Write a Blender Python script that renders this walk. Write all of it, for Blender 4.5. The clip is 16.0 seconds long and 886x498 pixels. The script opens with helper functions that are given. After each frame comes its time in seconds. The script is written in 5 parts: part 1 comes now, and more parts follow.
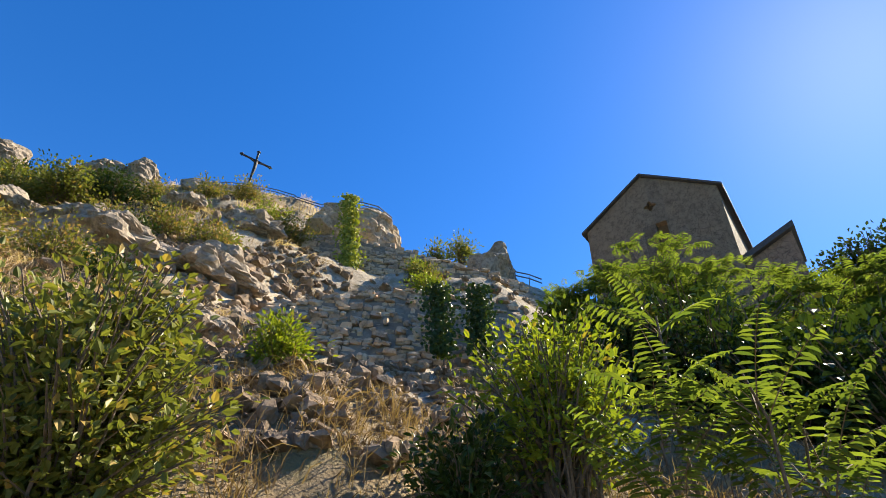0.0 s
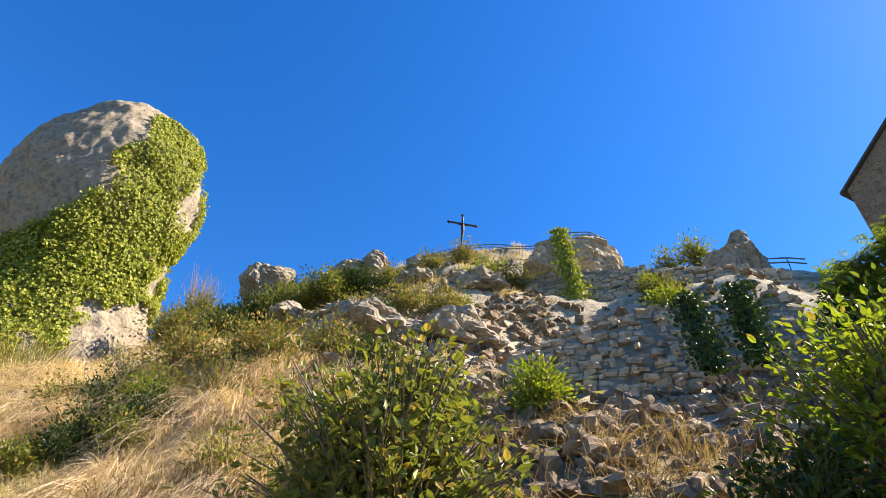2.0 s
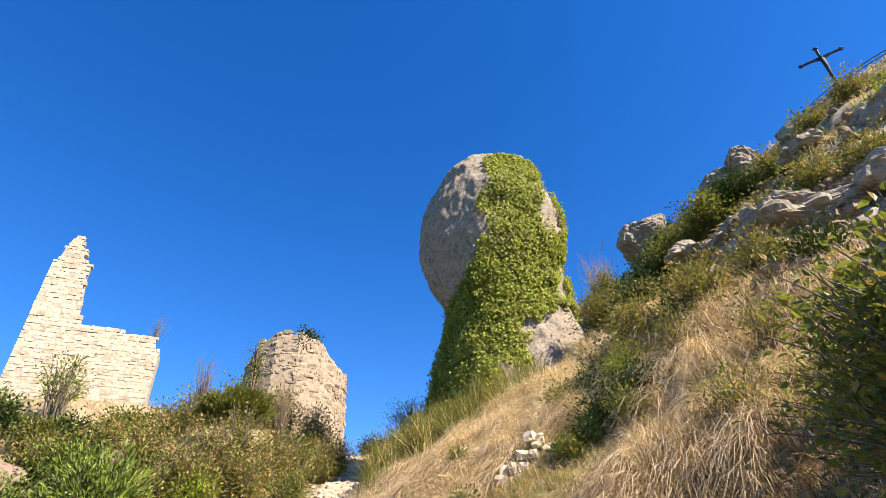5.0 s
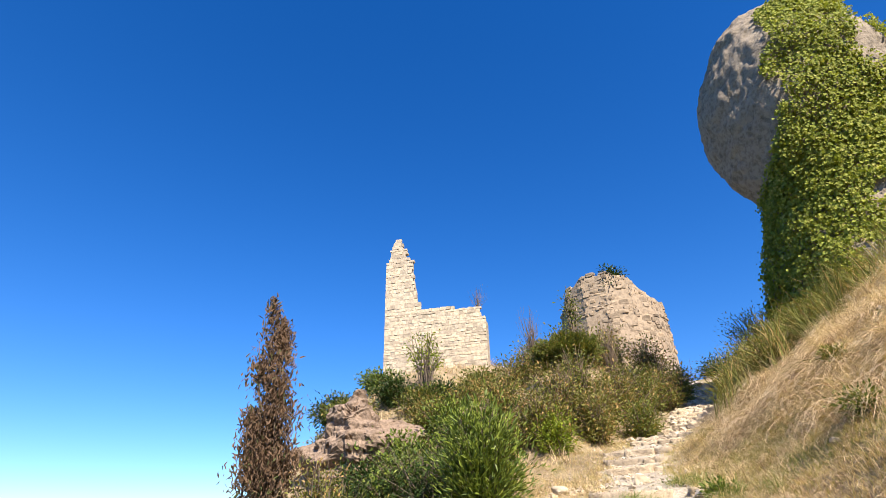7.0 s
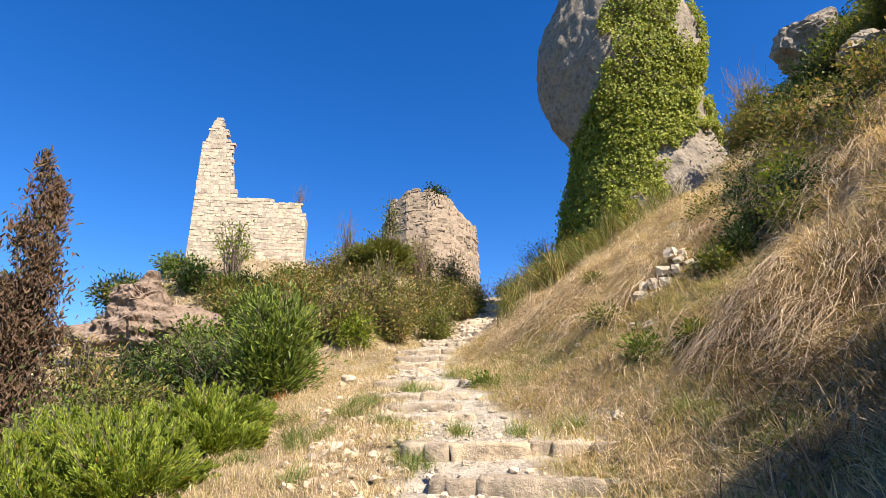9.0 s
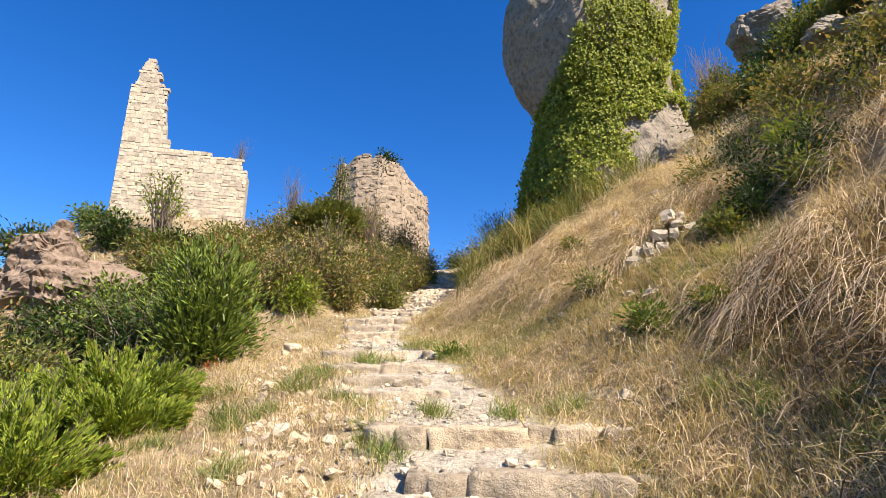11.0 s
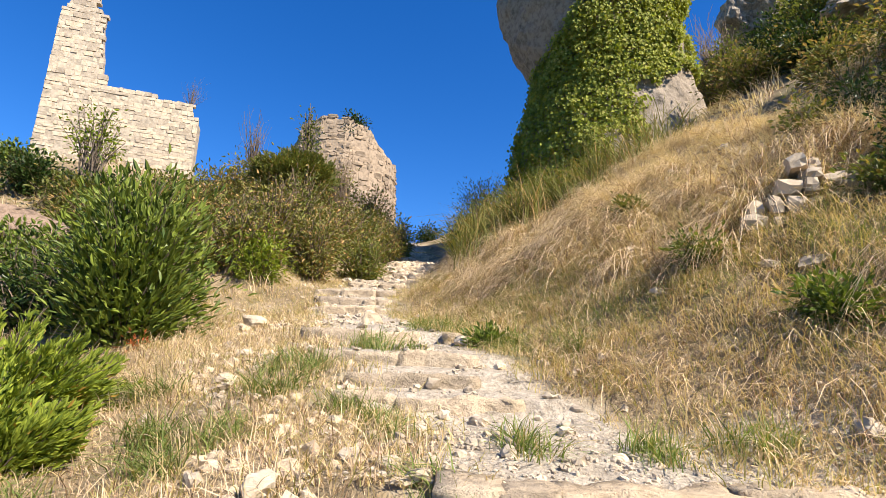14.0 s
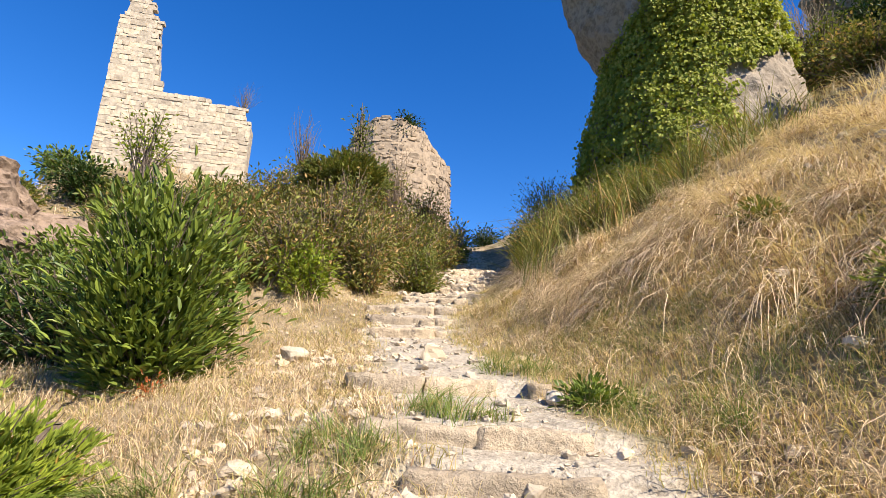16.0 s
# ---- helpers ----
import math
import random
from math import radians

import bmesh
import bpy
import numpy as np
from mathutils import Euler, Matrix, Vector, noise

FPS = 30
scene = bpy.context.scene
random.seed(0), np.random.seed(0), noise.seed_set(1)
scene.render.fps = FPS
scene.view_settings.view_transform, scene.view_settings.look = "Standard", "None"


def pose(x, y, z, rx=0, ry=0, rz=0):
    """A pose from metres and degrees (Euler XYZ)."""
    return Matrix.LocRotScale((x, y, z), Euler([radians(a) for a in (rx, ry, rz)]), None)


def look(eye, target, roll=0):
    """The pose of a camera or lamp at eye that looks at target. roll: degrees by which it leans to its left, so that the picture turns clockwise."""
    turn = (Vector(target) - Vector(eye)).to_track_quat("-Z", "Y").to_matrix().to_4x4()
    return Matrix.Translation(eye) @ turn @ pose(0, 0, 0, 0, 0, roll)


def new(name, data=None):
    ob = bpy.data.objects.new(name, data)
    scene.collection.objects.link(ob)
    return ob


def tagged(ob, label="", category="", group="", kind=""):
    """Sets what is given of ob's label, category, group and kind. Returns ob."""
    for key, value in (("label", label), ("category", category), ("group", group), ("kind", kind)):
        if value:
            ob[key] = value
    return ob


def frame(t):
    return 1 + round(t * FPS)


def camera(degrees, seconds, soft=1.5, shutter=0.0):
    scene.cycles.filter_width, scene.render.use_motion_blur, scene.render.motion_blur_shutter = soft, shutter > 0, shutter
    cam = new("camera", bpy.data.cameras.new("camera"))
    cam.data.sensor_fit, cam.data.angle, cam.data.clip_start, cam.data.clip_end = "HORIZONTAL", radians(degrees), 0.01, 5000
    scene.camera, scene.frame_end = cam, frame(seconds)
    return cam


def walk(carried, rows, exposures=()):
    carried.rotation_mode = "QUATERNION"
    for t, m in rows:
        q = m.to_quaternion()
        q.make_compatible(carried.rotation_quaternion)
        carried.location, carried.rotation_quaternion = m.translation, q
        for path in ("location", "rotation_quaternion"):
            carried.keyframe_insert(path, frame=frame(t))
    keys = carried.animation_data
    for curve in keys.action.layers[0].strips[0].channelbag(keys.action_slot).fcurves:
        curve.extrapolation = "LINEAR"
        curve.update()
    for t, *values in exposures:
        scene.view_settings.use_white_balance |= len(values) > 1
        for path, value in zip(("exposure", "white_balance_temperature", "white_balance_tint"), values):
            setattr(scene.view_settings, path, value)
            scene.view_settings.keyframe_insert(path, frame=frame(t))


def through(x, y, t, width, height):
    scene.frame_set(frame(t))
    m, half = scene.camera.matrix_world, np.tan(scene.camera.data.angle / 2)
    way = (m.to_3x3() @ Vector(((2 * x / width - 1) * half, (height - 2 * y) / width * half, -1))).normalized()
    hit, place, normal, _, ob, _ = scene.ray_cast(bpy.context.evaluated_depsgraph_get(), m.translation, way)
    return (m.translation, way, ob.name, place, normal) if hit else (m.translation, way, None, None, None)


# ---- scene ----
cam = camera(79.0, 16.0, 0.5)
PATH = [
    (0.0, 0.006, -0.001, 1.500, 125.55, -1.85, -76.89),
    (0.5, 0.061, 0.136, 1.534, 125.45, -1.31, -67.89),
    (1.0, 0.064, 0.205, 1.563, 126.31, -1.51, -60.33),
    (1.5, 0.068, 0.218, 1.576, 127.73, -2.47, -54.84),
    (2.0, 0.075, 0.225, 1.573, 128.40, -2.95, -49.62),
    (2.5, 0.099, 0.259, 1.573, 128.60, -2.82, -43.71),
    (3.0, 0.092, 0.293, 1.561, 128.07, -1.74, -35.98),
    (3.5, -0.039, 0.331, 1.521, 128.23, -1.73, -25.40),
    (4.0, -0.245, 0.353, 1.451, 126.97, -0.54, -15.81),
    (4.5, -0.397, 0.258, 1.382, 124.34, 0.06, -9.77),
    (5.0, -0.520, 0.210, 1.390, 123.61, 1.29, -1.73),
    (5.2, -0.559, 0.221, 1.390, 123.72, 1.09, 1.80),
    (7.3, -0.730, 0.494, 1.256, 117.23, 1.86, 33.54),
    (7.5, -0.752, 0.503, 1.264, 116.41, 2.77, 33.09),
    (8.0, -0.805, 0.481, 1.227, 113.35, 3.73, 27.50),
    (8.5, -0.748, 0.535, 1.148, 110.61, 1.98, 19.50),
    (9.0, -0.566, 0.694, 1.072, 108.55, 0.61, 12.38),
    (9.5, -0.501, 0.946, 1.006, 107.38, 0.30, 10.00),
    (10.0, -0.710, 1.289, 1.007, 106.60, -0.14, 8.31),
    (10.2, -0.798, 1.423, 1.029, 106.20, -0.24, 7.64),
    (12.3, -1.948, 2.970, 1.234, 105.76, -0.31, 3.22),
    (12.5, -2.029, 3.134, 1.236, 105.73, -0.59, 2.40),
    (13.0, -2.140, 3.545, 1.304, 105.14, -1.23, 0.26),
    (13.5, -2.215, 4.008, 1.395, 104.50, -1.45, -0.17),
    (14.0, -2.431, 4.434, 1.405, 103.75, -1.77, 0.51),
    (14.5, -2.531, 4.747, 1.507, 103.37, -2.44, 1.10),
    (15.0, -2.455, 5.114, 1.612, 103.40, -2.95, 2.39),
    (15.5, -2.551, 5.493, 1.680, 103.73, -2.94, 5.22),
    (16.0, -2.760, 5.859, 1.966, 103.65, -2.88, 6.00),
]
walk(cam, [(t, pose(*p)) for t, *p in PATH], [(0.0, 1.56, 7300, 7), (1.0, 1.7, 7300, 7), (3.5, 1.76, 7000, 8), (5.0, 1.5, 6700, 10), (9.0, 1.2, 6500, 10), (16.0, 1.2, 6500, 10)])

# ---- light ----
SUN_AZ, SUN_EL = 129.0, 44.0
world = bpy.data.worlds.new("sky_world")
scene.world = world
world.use_nodes = True
wn = world.node_tree
sky = wn.nodes.new("ShaderNodeTexSky")
sky.sky_type, sky.sun_disc = "NISHITA", False
sky.sun_elevation, sky.sun_rotation = radians(SUN_EL), radians(SUN_AZ)
sky.altitude, sky.air_density, sky.dust_density, sky.ozone_density = 0, 1.0, 0.1, 6.0
deep = wn.nodes.new("ShaderNodeHueSaturation")
deep.inputs["Saturation"].default_value = 1.28
deep.inputs["Hue"].default_value = 0.511
wn.links.new(sky.outputs[0], deep.inputs["Color"])
wn.links.new(deep.outputs[0], wn.nodes["Background"].inputs[0])
wn.nodes["Background"].inputs[1].default_value = 0.088
sun = new("sun", bpy.data.lights.new("sun", "SUN"))
sun.data.energy, sun.data.angle, sun.data.color = 5.0, radians(0.5), (1.0, 0.91, 0.78)
toward_sun = Vector((math.sin(radians(SUN_AZ)) * math.cos(radians(SUN_EL)), math.cos(radians(SUN_AZ)) * math.cos(radians(SUN_EL)), math.sin(radians(SUN_EL))))
sun.matrix_world = look(toward_sun * 200, (0, 0, 0))


# ---- small tools ----
def hashed(ix, iy, iz, seed):
    h = (ix * 374761393 + iy * 668265263 + iz * 2147483647 + seed * 1274126177) & 0xFFFFFFFF
    h = ((h ^ (h >> 13)) * 1274126177) & 0xFFFFFFFF
    return ((h ^ (h >> 16)) & 0xFFFF) / 65535.0


def vnoise(p, scale=1.0, seed=0):
    """Smooth value noise, -1 to 1, for rows of points."""
    q = np.asarray(p, float) / scale
    i = np.floor(q).astype(np.int64)
    f = q - i
    f = f * f * (3 - 2 * f)
    out = 0
    for dx in (0, 1):
        for dy in (0, 1):
            for dz in (0, 1):
                w = (f[:, 0] if dx else 1 - f[:, 0]) * (f[:, 1] if dy else 1 - f[:, 1]) * (f[:, 2] if dz else 1 - f[:, 2])
                out = out + w * hashed(i[:, 0] + dx, i[:, 1] + dy, i[:, 2] + dz, seed)
    return out * 2 - 1


def fbm(p, scale=1.0, octaves=4, seed=0, gain=0.5):
    out, amp = 0, 1.0
    for o in range(octaves):
        out = out + amp * vnoise(p, scale / 2**o, seed + o)
        amp *= gain
    return out


def mesh_data(name, verts, faces, mat=None, smooth=False):
    """A mesh from an (n, 3) array and an (m, 3 or 4) array."""
    verts, faces = np.asarray(verts, np.float32), np.asarray(faces, np.int32)
    me = bpy.data.meshes.new(name)
    k = faces.shape[1]
    me.vertices.add(len(verts))
    me.vertices.foreach_set("co", verts.ravel())
    me.loops.add(faces.size)
    me.loops.foreach_set("vertex_index", faces.ravel())
    me.polygons.add(len(faces))
    me.polygons.foreach_set("loop_start", np.arange(0, faces.size, k, dtype=np.int32))
    me.polygons.foreach_set("use_smooth", np.full(len(faces), bool(smooth)))
    me.update(calc_edges=True)
    if mat:
        me.materials.append(mat)
    return me


def child(name, me, parent, label=""):
    ob = new(name, me)
    ob.parent = parent
    if label:
        ob["label"] = label
    return ob


def part(name, bm, material, parent, label=""):
    me = bpy.data.meshes.new(name)
    bm.to_mesh(me)
    bm.free()
    me.materials.append(material)
    return child(name, me, parent, label)


def thing(name, label, category, group="", kind="", at=(0, 0, 0)):
    ob = new(name)
    ob.location = at
    return tagged(ob, label, category, group, kind)


def unit(v):
    return v / np.maximum(np.linalg.norm(v, axis=-1, keepdims=True), 1e-9)


def lerp(x, table):
    """Piecewise linear y(x) from pairs."""
    xs, ys = zip(*table)
    return np.interp(x, xs, ys)


# ---- materials ----
def nodes_of(name):
    m = bpy.data.materials.new(name)
    m.use_nodes = True
    return m, m.node_tree.nodes, m.node_tree.links, m.node_tree.nodes["Principled BSDF"]


def ramp(nodes, links, source, stops):
    r = nodes.new("ShaderNodeValToRGB")
    els = r.color_ramp.elements
    while len(els) < len(stops):
        els.new(0.5)
    for e, (at, c) in zip(els, stops):
        e.position, e.color = at, (*c, 1)
    links.new(source, r.inputs[0])
    return r.outputs[0]


def noise_out(nodes, links, coord, scale, detail=6, rough=0.6):
    n = nodes.new("ShaderNodeTexNoise")
    n.inputs["Scale"].default_value, n.inputs["Detail"].default_value, n.inputs["Roughness"].default_value = scale, detail, rough
    links.new(coord, n.inputs["Vector"])
    return n.outputs["Fac"]


def mixed(nodes, links, fac, a, b, kind="MIX"):
    m = nodes.new("ShaderNodeMix")
    m.data_type, m.blend_type = "RGBA", kind
    for sock, v in ((m.inputs[0], fac), (m.inputs[6], a), (m.inputs[7], b)):
        if isinstance(v, (int, float)):
            sock.default_value = v
        elif isinstance(v, tuple):
            sock.default_value = (*v, 1)
        else:
            links.new(v, sock)
    return m.outputs[2]


def bumped(nodes, links, bsdf, sources, strength=0.6):
    """Chains (height, distance) pairs of bumps."""
    last = None
    for height, dist in sources:
        b = nodes.new("ShaderNodeBump")
        b.inputs["Strength"].default_value, b.inputs["Distance"].default_value = strength, dist
        links.new(height, b.inputs["Height"])
        if last:
            links.new(last, b.inputs["Normal"])
        last = b.outputs[0]
    links.new(last, bsdf.inputs["Normal"])


def stone_material(name, light, mid, dark, scale=1.0, random_by="object", lichen=0.25, crack=0.0, relief=0.25):
    m, nodes, links, bsdf = nodes_of(name)
    geo = nodes.new("ShaderNodeNewGeometry")
    pos = geo.outputs["Position"]
    big, small, fine = (noise_out(nodes, links, pos, s * scale) for s in (0.7, 4.0, 26.0))
    c = ramp(nodes, links, big, [(0.3, mid), (0.62, light)])
    c2 = ramp(nodes, links, small, [(0.36, dark), (0.55, light)])
    c = mixed(nodes, links, 0.5, c, c2)
    if random_by == "object":
        rnd = nodes.new("ShaderNodeObjectInfo").outputs["Random"]
    else:
        rnd = geo.outputs["Random Per Island"]
    tone = ramp(nodes, links, rnd, [(0.0, (0.62, 0.6, 0.58)), (0.5, (0.95, 0.93, 0.9)), (1.0, (1.15, 1.08, 0.98))])
    c = mixed(nodes, links, 0.85, c, tone, "MULTIPLY")
    spots = ramp(nodes, links, noise_out(nodes, links, pos, 2.3 * scale, 8, 0.7), [(0.52, (0, 0, 0)), (0.66, (1, 1, 1))])
    amount = nodes.new("ShaderNodeMath")
    amount.operation = "MULTIPLY"
    links.new(spots, amount.inputs[0])
    amount.inputs[1].default_value = lichen
    c = mixed(nodes, links, amount.outputs[0], c, tuple(v * 0.35 for v in dark))
    heights = [(small, 0.10 * relief), (fine, 0.03 * relief)]
    if crack:
        v = nodes.new("ShaderNodeTexVoronoi")
        v.feature = "DISTANCE_TO_EDGE"
        v.inputs["Scale"].default_value = crack
        warp = nodes.new("ShaderNodeVectorMath")
        warp.operation = "MULTIPLY_ADD"
        n3 = nodes.new("ShaderNodeTexNoise")
        n3.inputs["Scale"].default_value = crack * 0.8
        links.new(pos, n3.inputs["Vector"])
        links.new(n3.outputs["Color"], warp.inputs[0])
        warp.inputs[1].default_value = (0.9, 0.9, 0.9)
        links.new(pos, warp.inputs[2])
        links.new(warp.outputs[0], v.inputs["Vector"])
        gap = ramp(nodes, links, v.outputs["Distance"], [(0.0, (0, 0, 0)), (0.06, (1, 1, 1))])
        heights.append((gap, 0.08))
        c = mixed(nodes, links, mixed(nodes, links, gap, (0.45, 0.45, 0.45), (0.0, 0.0, 0.0)), c, tuple(v * 0.3 for v in dark))
    links.new(c, bsdf.inputs["Base Color"])
    bsdf.inputs["Roughness"].default_value = 0.92
    bsdf.inputs["Specular IOR Level"].default_value = 0.2
    bumped(nodes, links, bsdf, heights, 0.7)
    return m


def leaf_material(name, young, old, dead=None, dead_part=0.0, gloss=0.45, through=0.35):
    """Thin leaves: some light passes through; colour varies leaf by leaf and in patches."""
    m, nodes, links, bsdf = nodes_of(name)
    geo = nodes.new("ShaderNodeNewGeometry")
    rnd = geo.outputs["Random Per Island"]
    patch = noise_out(nodes, links, geo.outputs["Position"], 1.6, 3)
    c = mixed(nodes, links, rnd, young, old)
    c = mixed(nodes, links, ramp(nodes, links, patch, [(0.38, (0, 0, 0)), (0.62, (0.6, 0.6, 0.6))]), c, tuple(0.5 * (a + b) * 0.8 for a, b in zip(young, old)))
    if dead:
        c = mixed(nodes, links, ramp(nodes, links, rnd, [(1 - dead_part, (0, 0, 0)), (1 - dead_part + 0.02, (1, 1, 1))]), c, dead)
    links.new(c, bsdf.inputs["Base Color"])
    bsdf.inputs["Roughness"].default_value = gloss
    bsdf.inputs["Specular IOR Level"].default_value = 0.22
    if through:
        t = nodes.new("ShaderNodeBsdfTranslucent")
        links.new(mixed(nodes, links, 0.8, c, (1.3, 1.35, 0.5), "MULTIPLY"), t.inputs["Color"])
        mix = nodes.new("ShaderNodeMixShader")
        mix.inputs[0].default_value = through
        links.new(bsdf.outputs[0], mix.inputs[1])
        links.new(t.outputs[0], mix.inputs[2])
        links.new(mix.outputs[0], nodes["Material Output"].inputs[0])
    return m


def plain_material(name, color, rough=0.7, metal=0.0, scale=12.0, vary=0.35, bump=0.01):
    m, nodes, links, bsdf = nodes_of(name)
    pos = nodes.new("ShaderNodeNewGeometry").outputs["Position"]
    n = noise_out(nodes, links, pos, scale)
    links.new(ramp(nodes, links, n, [(0.3, tuple(c * (1 - vary) for c in color)), (0.7, tuple(min(1, c * (1 + vary)) for c in color))]), bsdf.inputs["Base Color"])
    bsdf.inputs["Roughness"].default_value, bsdf.inputs["Metallic"].default_value = rough, metal
    bumped(nodes, links, bsdf, [(n, bump)], 0.5)
    return m


def ground_material():
    m, nodes, links, bsdf = nodes_of("dry_hillside")
    geo = nodes.new("ShaderNodeNewGeometry")
    pos = geo.outputs["Position"]
    big, mid, small, fine = (noise_out(nodes, links, pos, s) for s in (0.25, 1.1, 6.0, 30.0))
    soil = ramp(nodes, links, mid, [(0.32, (0.139, 0.102, 0.0615)), (0.5, (0.271, 0.201, 0.123)), (0.68, (0.385, 0.295, 0.18))])
    soil = mixed(nodes, links, 0.35, soil, ramp(nodes, links, small, [(0.35, (0.082, 0.0656, 0.041)), (0.65, (0.344, 0.271, 0.164))]))
    green = ramp(nodes, links, noise_out(nodes, links, pos, 0.8, 8, 0.7), [(0.53, (0, 0, 0)), (0.64, (0.5, 0.5, 0.5))])
    soil = mixed(nodes, links, green, soil, (0.0984, 0.107, 0.0328))
    stone = ramp(nodes, links, small, [(0.3, (0.18, 0.148, 0.111)), (0.5, (0.361, 0.307, 0.238)), (0.7, (0.467, 0.41, 0.324))])
    stone = mixed(nodes, links, 0.45, stone, ramp(nodes, links, fine, [(0.35, (0.164, 0.131, 0.0943)), (0.6, (0.517, 0.451, 0.361))]))
    att = nodes.new("ShaderNodeAttribute")
    att.attribute_name = "bare"
    edge = nodes.new("ShaderNodeMath")
    edge.operation = "MULTIPLY_ADD"
    links.new(mid, edge.inputs[0])
    edge.inputs[1].default_value = 0.8
    half = nodes.new("ShaderNodeMath")
    half.operation = "MULTIPLY"
    half.inputs[1].default_value = 0.5
    links.new(att.outputs["Fac"], half.inputs[0])
    links.new(half.outputs[0], edge.inputs[2])
    bare = ramp(nodes, links, edge.outputs[0], [(0.5, (0, 0, 0)), (0.64, (1, 1, 1))])
    near = mixed(nodes, links, bare, soil, stone)
    att2 = nodes.new("ShaderNodeAttribute")
    att2.attribute_name = "far"
    woods = ramp(nodes, links, noise_out(nodes, links, pos, 0.012, 10, 0.75), [(0.4, (0.02, 0.05, 0.035)), (0.55, (0.05, 0.09, 0.05)), (0.62, (0.16, 0.15, 0.09))])
    links.new(mixed(nodes, links, att2.outputs["Fac"], near, woods), bsdf.inputs["Base Color"])
    bsdf.inputs["Roughness"].default_value = 0.95
    bsdf.inputs["Specular IOR Level"].default_value = 0.1
    bumped(nodes, links, bsdf, [(small, 0.08), (fine, 0.03)], 0.8)
    return m


GROUND = ground_material()
CLIFF = stone_material("weathered_limestone", (0.42, 0.353, 0.277), (0.286, 0.239, 0.189), (0.143, 0.118, 0.0924), 1.3, "island", 0.55, 0.0, 1.0)
WALLSTONE = stone_material("grey_rubble_stone", (0.53, 0.41, 0.30), (0.40, 0.305, 0.225), (0.19, 0.14, 0.10), 1.6, "object", 0.5, 0.0, 0.6)
WALLSTONE_JOINED = stone_material("grey_rubble_stone_rest", (0.53, 0.41, 0.30), (0.40, 0.305, 0.225), (0.19, 0.14, 0.10), 1.6, "island", 0.5, 0.0, 0.6)
PALE = stone_material("pale_limestone_block", (0.53, 0.45, 0.35), (0.44, 0.37, 0.28), (0.29, 0.235, 0.175), 1.4, "object", 0.3)
PALE_JOINED = stone_material("pale_limestone_block_rest", (0.53, 0.45, 0.35), (0.44, 0.37, 0.28), (0.29, 0.235, 0.175), 1.4, "island", 0.3)
RUBBLE = stone_material("loose_rubble", (0.30, 0.225, 0.16), (0.20, 0.15, 0.105), (0.095, 0.07, 0.05), 1.6, "island", 0.5, 0.0, 0.6)
STEPSTONE = stone_material("worn_step_stone", (0.52, 0.425, 0.31), (0.42, 0.34, 0.245), (0.26, 0.205, 0.145), 2.6, "object", 0.4, 0.0, 0.8)
STEP_LOOSE = stone_material("trodden_stone", (0.52, 0.425, 0.31), (0.42, 0.34, 0.245), (0.26, 0.205, 0.145), 2.6, "island", 0.3)
MORTAR = plain_material("old_mortar", (0.185, 0.147, 0.109), 0.95, 0, 5.0, 0.4, 0.05)
PALE_MORTAR = plain_material("pale_mortar", (0.36, 0.30, 0.225), 0.95, 0, 5.0, 0.4, 0.05)
IRON = plain_material("dark_iron", (0.042, 0.0378, 0.0378), 0.55, 0.7)
RAIL = plain_material("painted_rail", (0.084, 0.084, 0.0882), 0.7, 0.0)
SLATE = plain_material("dark_roof_slate", (0.0504, 0.0462, 0.0462), 0.7, 0, 8)
BARK = plain_material("grey_brown_bark", (0.118, 0.0882, 0.063), 0.9, 0, 25, 0.5, 0.02)
TWIG = plain_material("dry_twig", (0.15, 0.105, 0.065), 0.9, 0, 25, 0.4)
SHRUB_LEAF = leaf_material("glossy_shrub_leaf", (0.218, 0.227, 0.0504), (0.084, 0.105, 0.0294), (0.302, 0.218, 0.0672), 0.12)
YELLOW_LEAF = leaf_material("yellow_green_leaf", (0.302, 0.336, 0.0336), (0.101, 0.16, 0.0252), (0.252, 0.202, 0.042), 0.05)
FROND_LEAF = leaf_material("pinnate_leaf", (0.19, 0.235, 0.045), (0.07, 0.115, 0.028), None, 0, 0.75, 0.42)
LAUREL_LEAF = leaf_material("laurel_leaf", (0.24, 0.29, 0.045), (0.045, 0.08, 0.018), None, 0, 0.42, 0.2)
IVY_LEAF = leaf_material("ivy_leaf", (0.35, 0.36, 0.05), (0.12, 0.16, 0.025), (0.38, 0.36, 0.09), 0.15, 0.65, 0.3)
# Near-black green; the shrubs under the trees get their shade from this colour.
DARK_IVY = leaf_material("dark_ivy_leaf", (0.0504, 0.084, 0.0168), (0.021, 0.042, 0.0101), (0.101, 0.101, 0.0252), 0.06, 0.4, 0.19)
JUNIPER_LEAF = leaf_material("juniper_spray", (0.38, 0.43, 0.05), (0.07, 0.12, 0.018), (0.32, 0.20, 0.04), 0.03, 0.7, 0.28)
DEAD_LEAF = leaf_material("dead_brown_spray", (0.202, 0.126, 0.0756), (0.101, 0.063, 0.042), (0.084, 0.0924, 0.0336), 0.08, 0.8, 0.2)
OLIVE_LEAF = leaf_material("dull_olive_leaf", (0.25, 0.24, 0.06), (0.10, 0.11, 0.03), (0.38, 0.25, 0.10), 0.25, 0.7, 0.25)
STRAW = leaf_material("dry_straw", (0.80, 0.62, 0.42), (0.54, 0.40, 0.27), (0.28, 0.175, 0.11), 0.22, 0.7, 0.28)
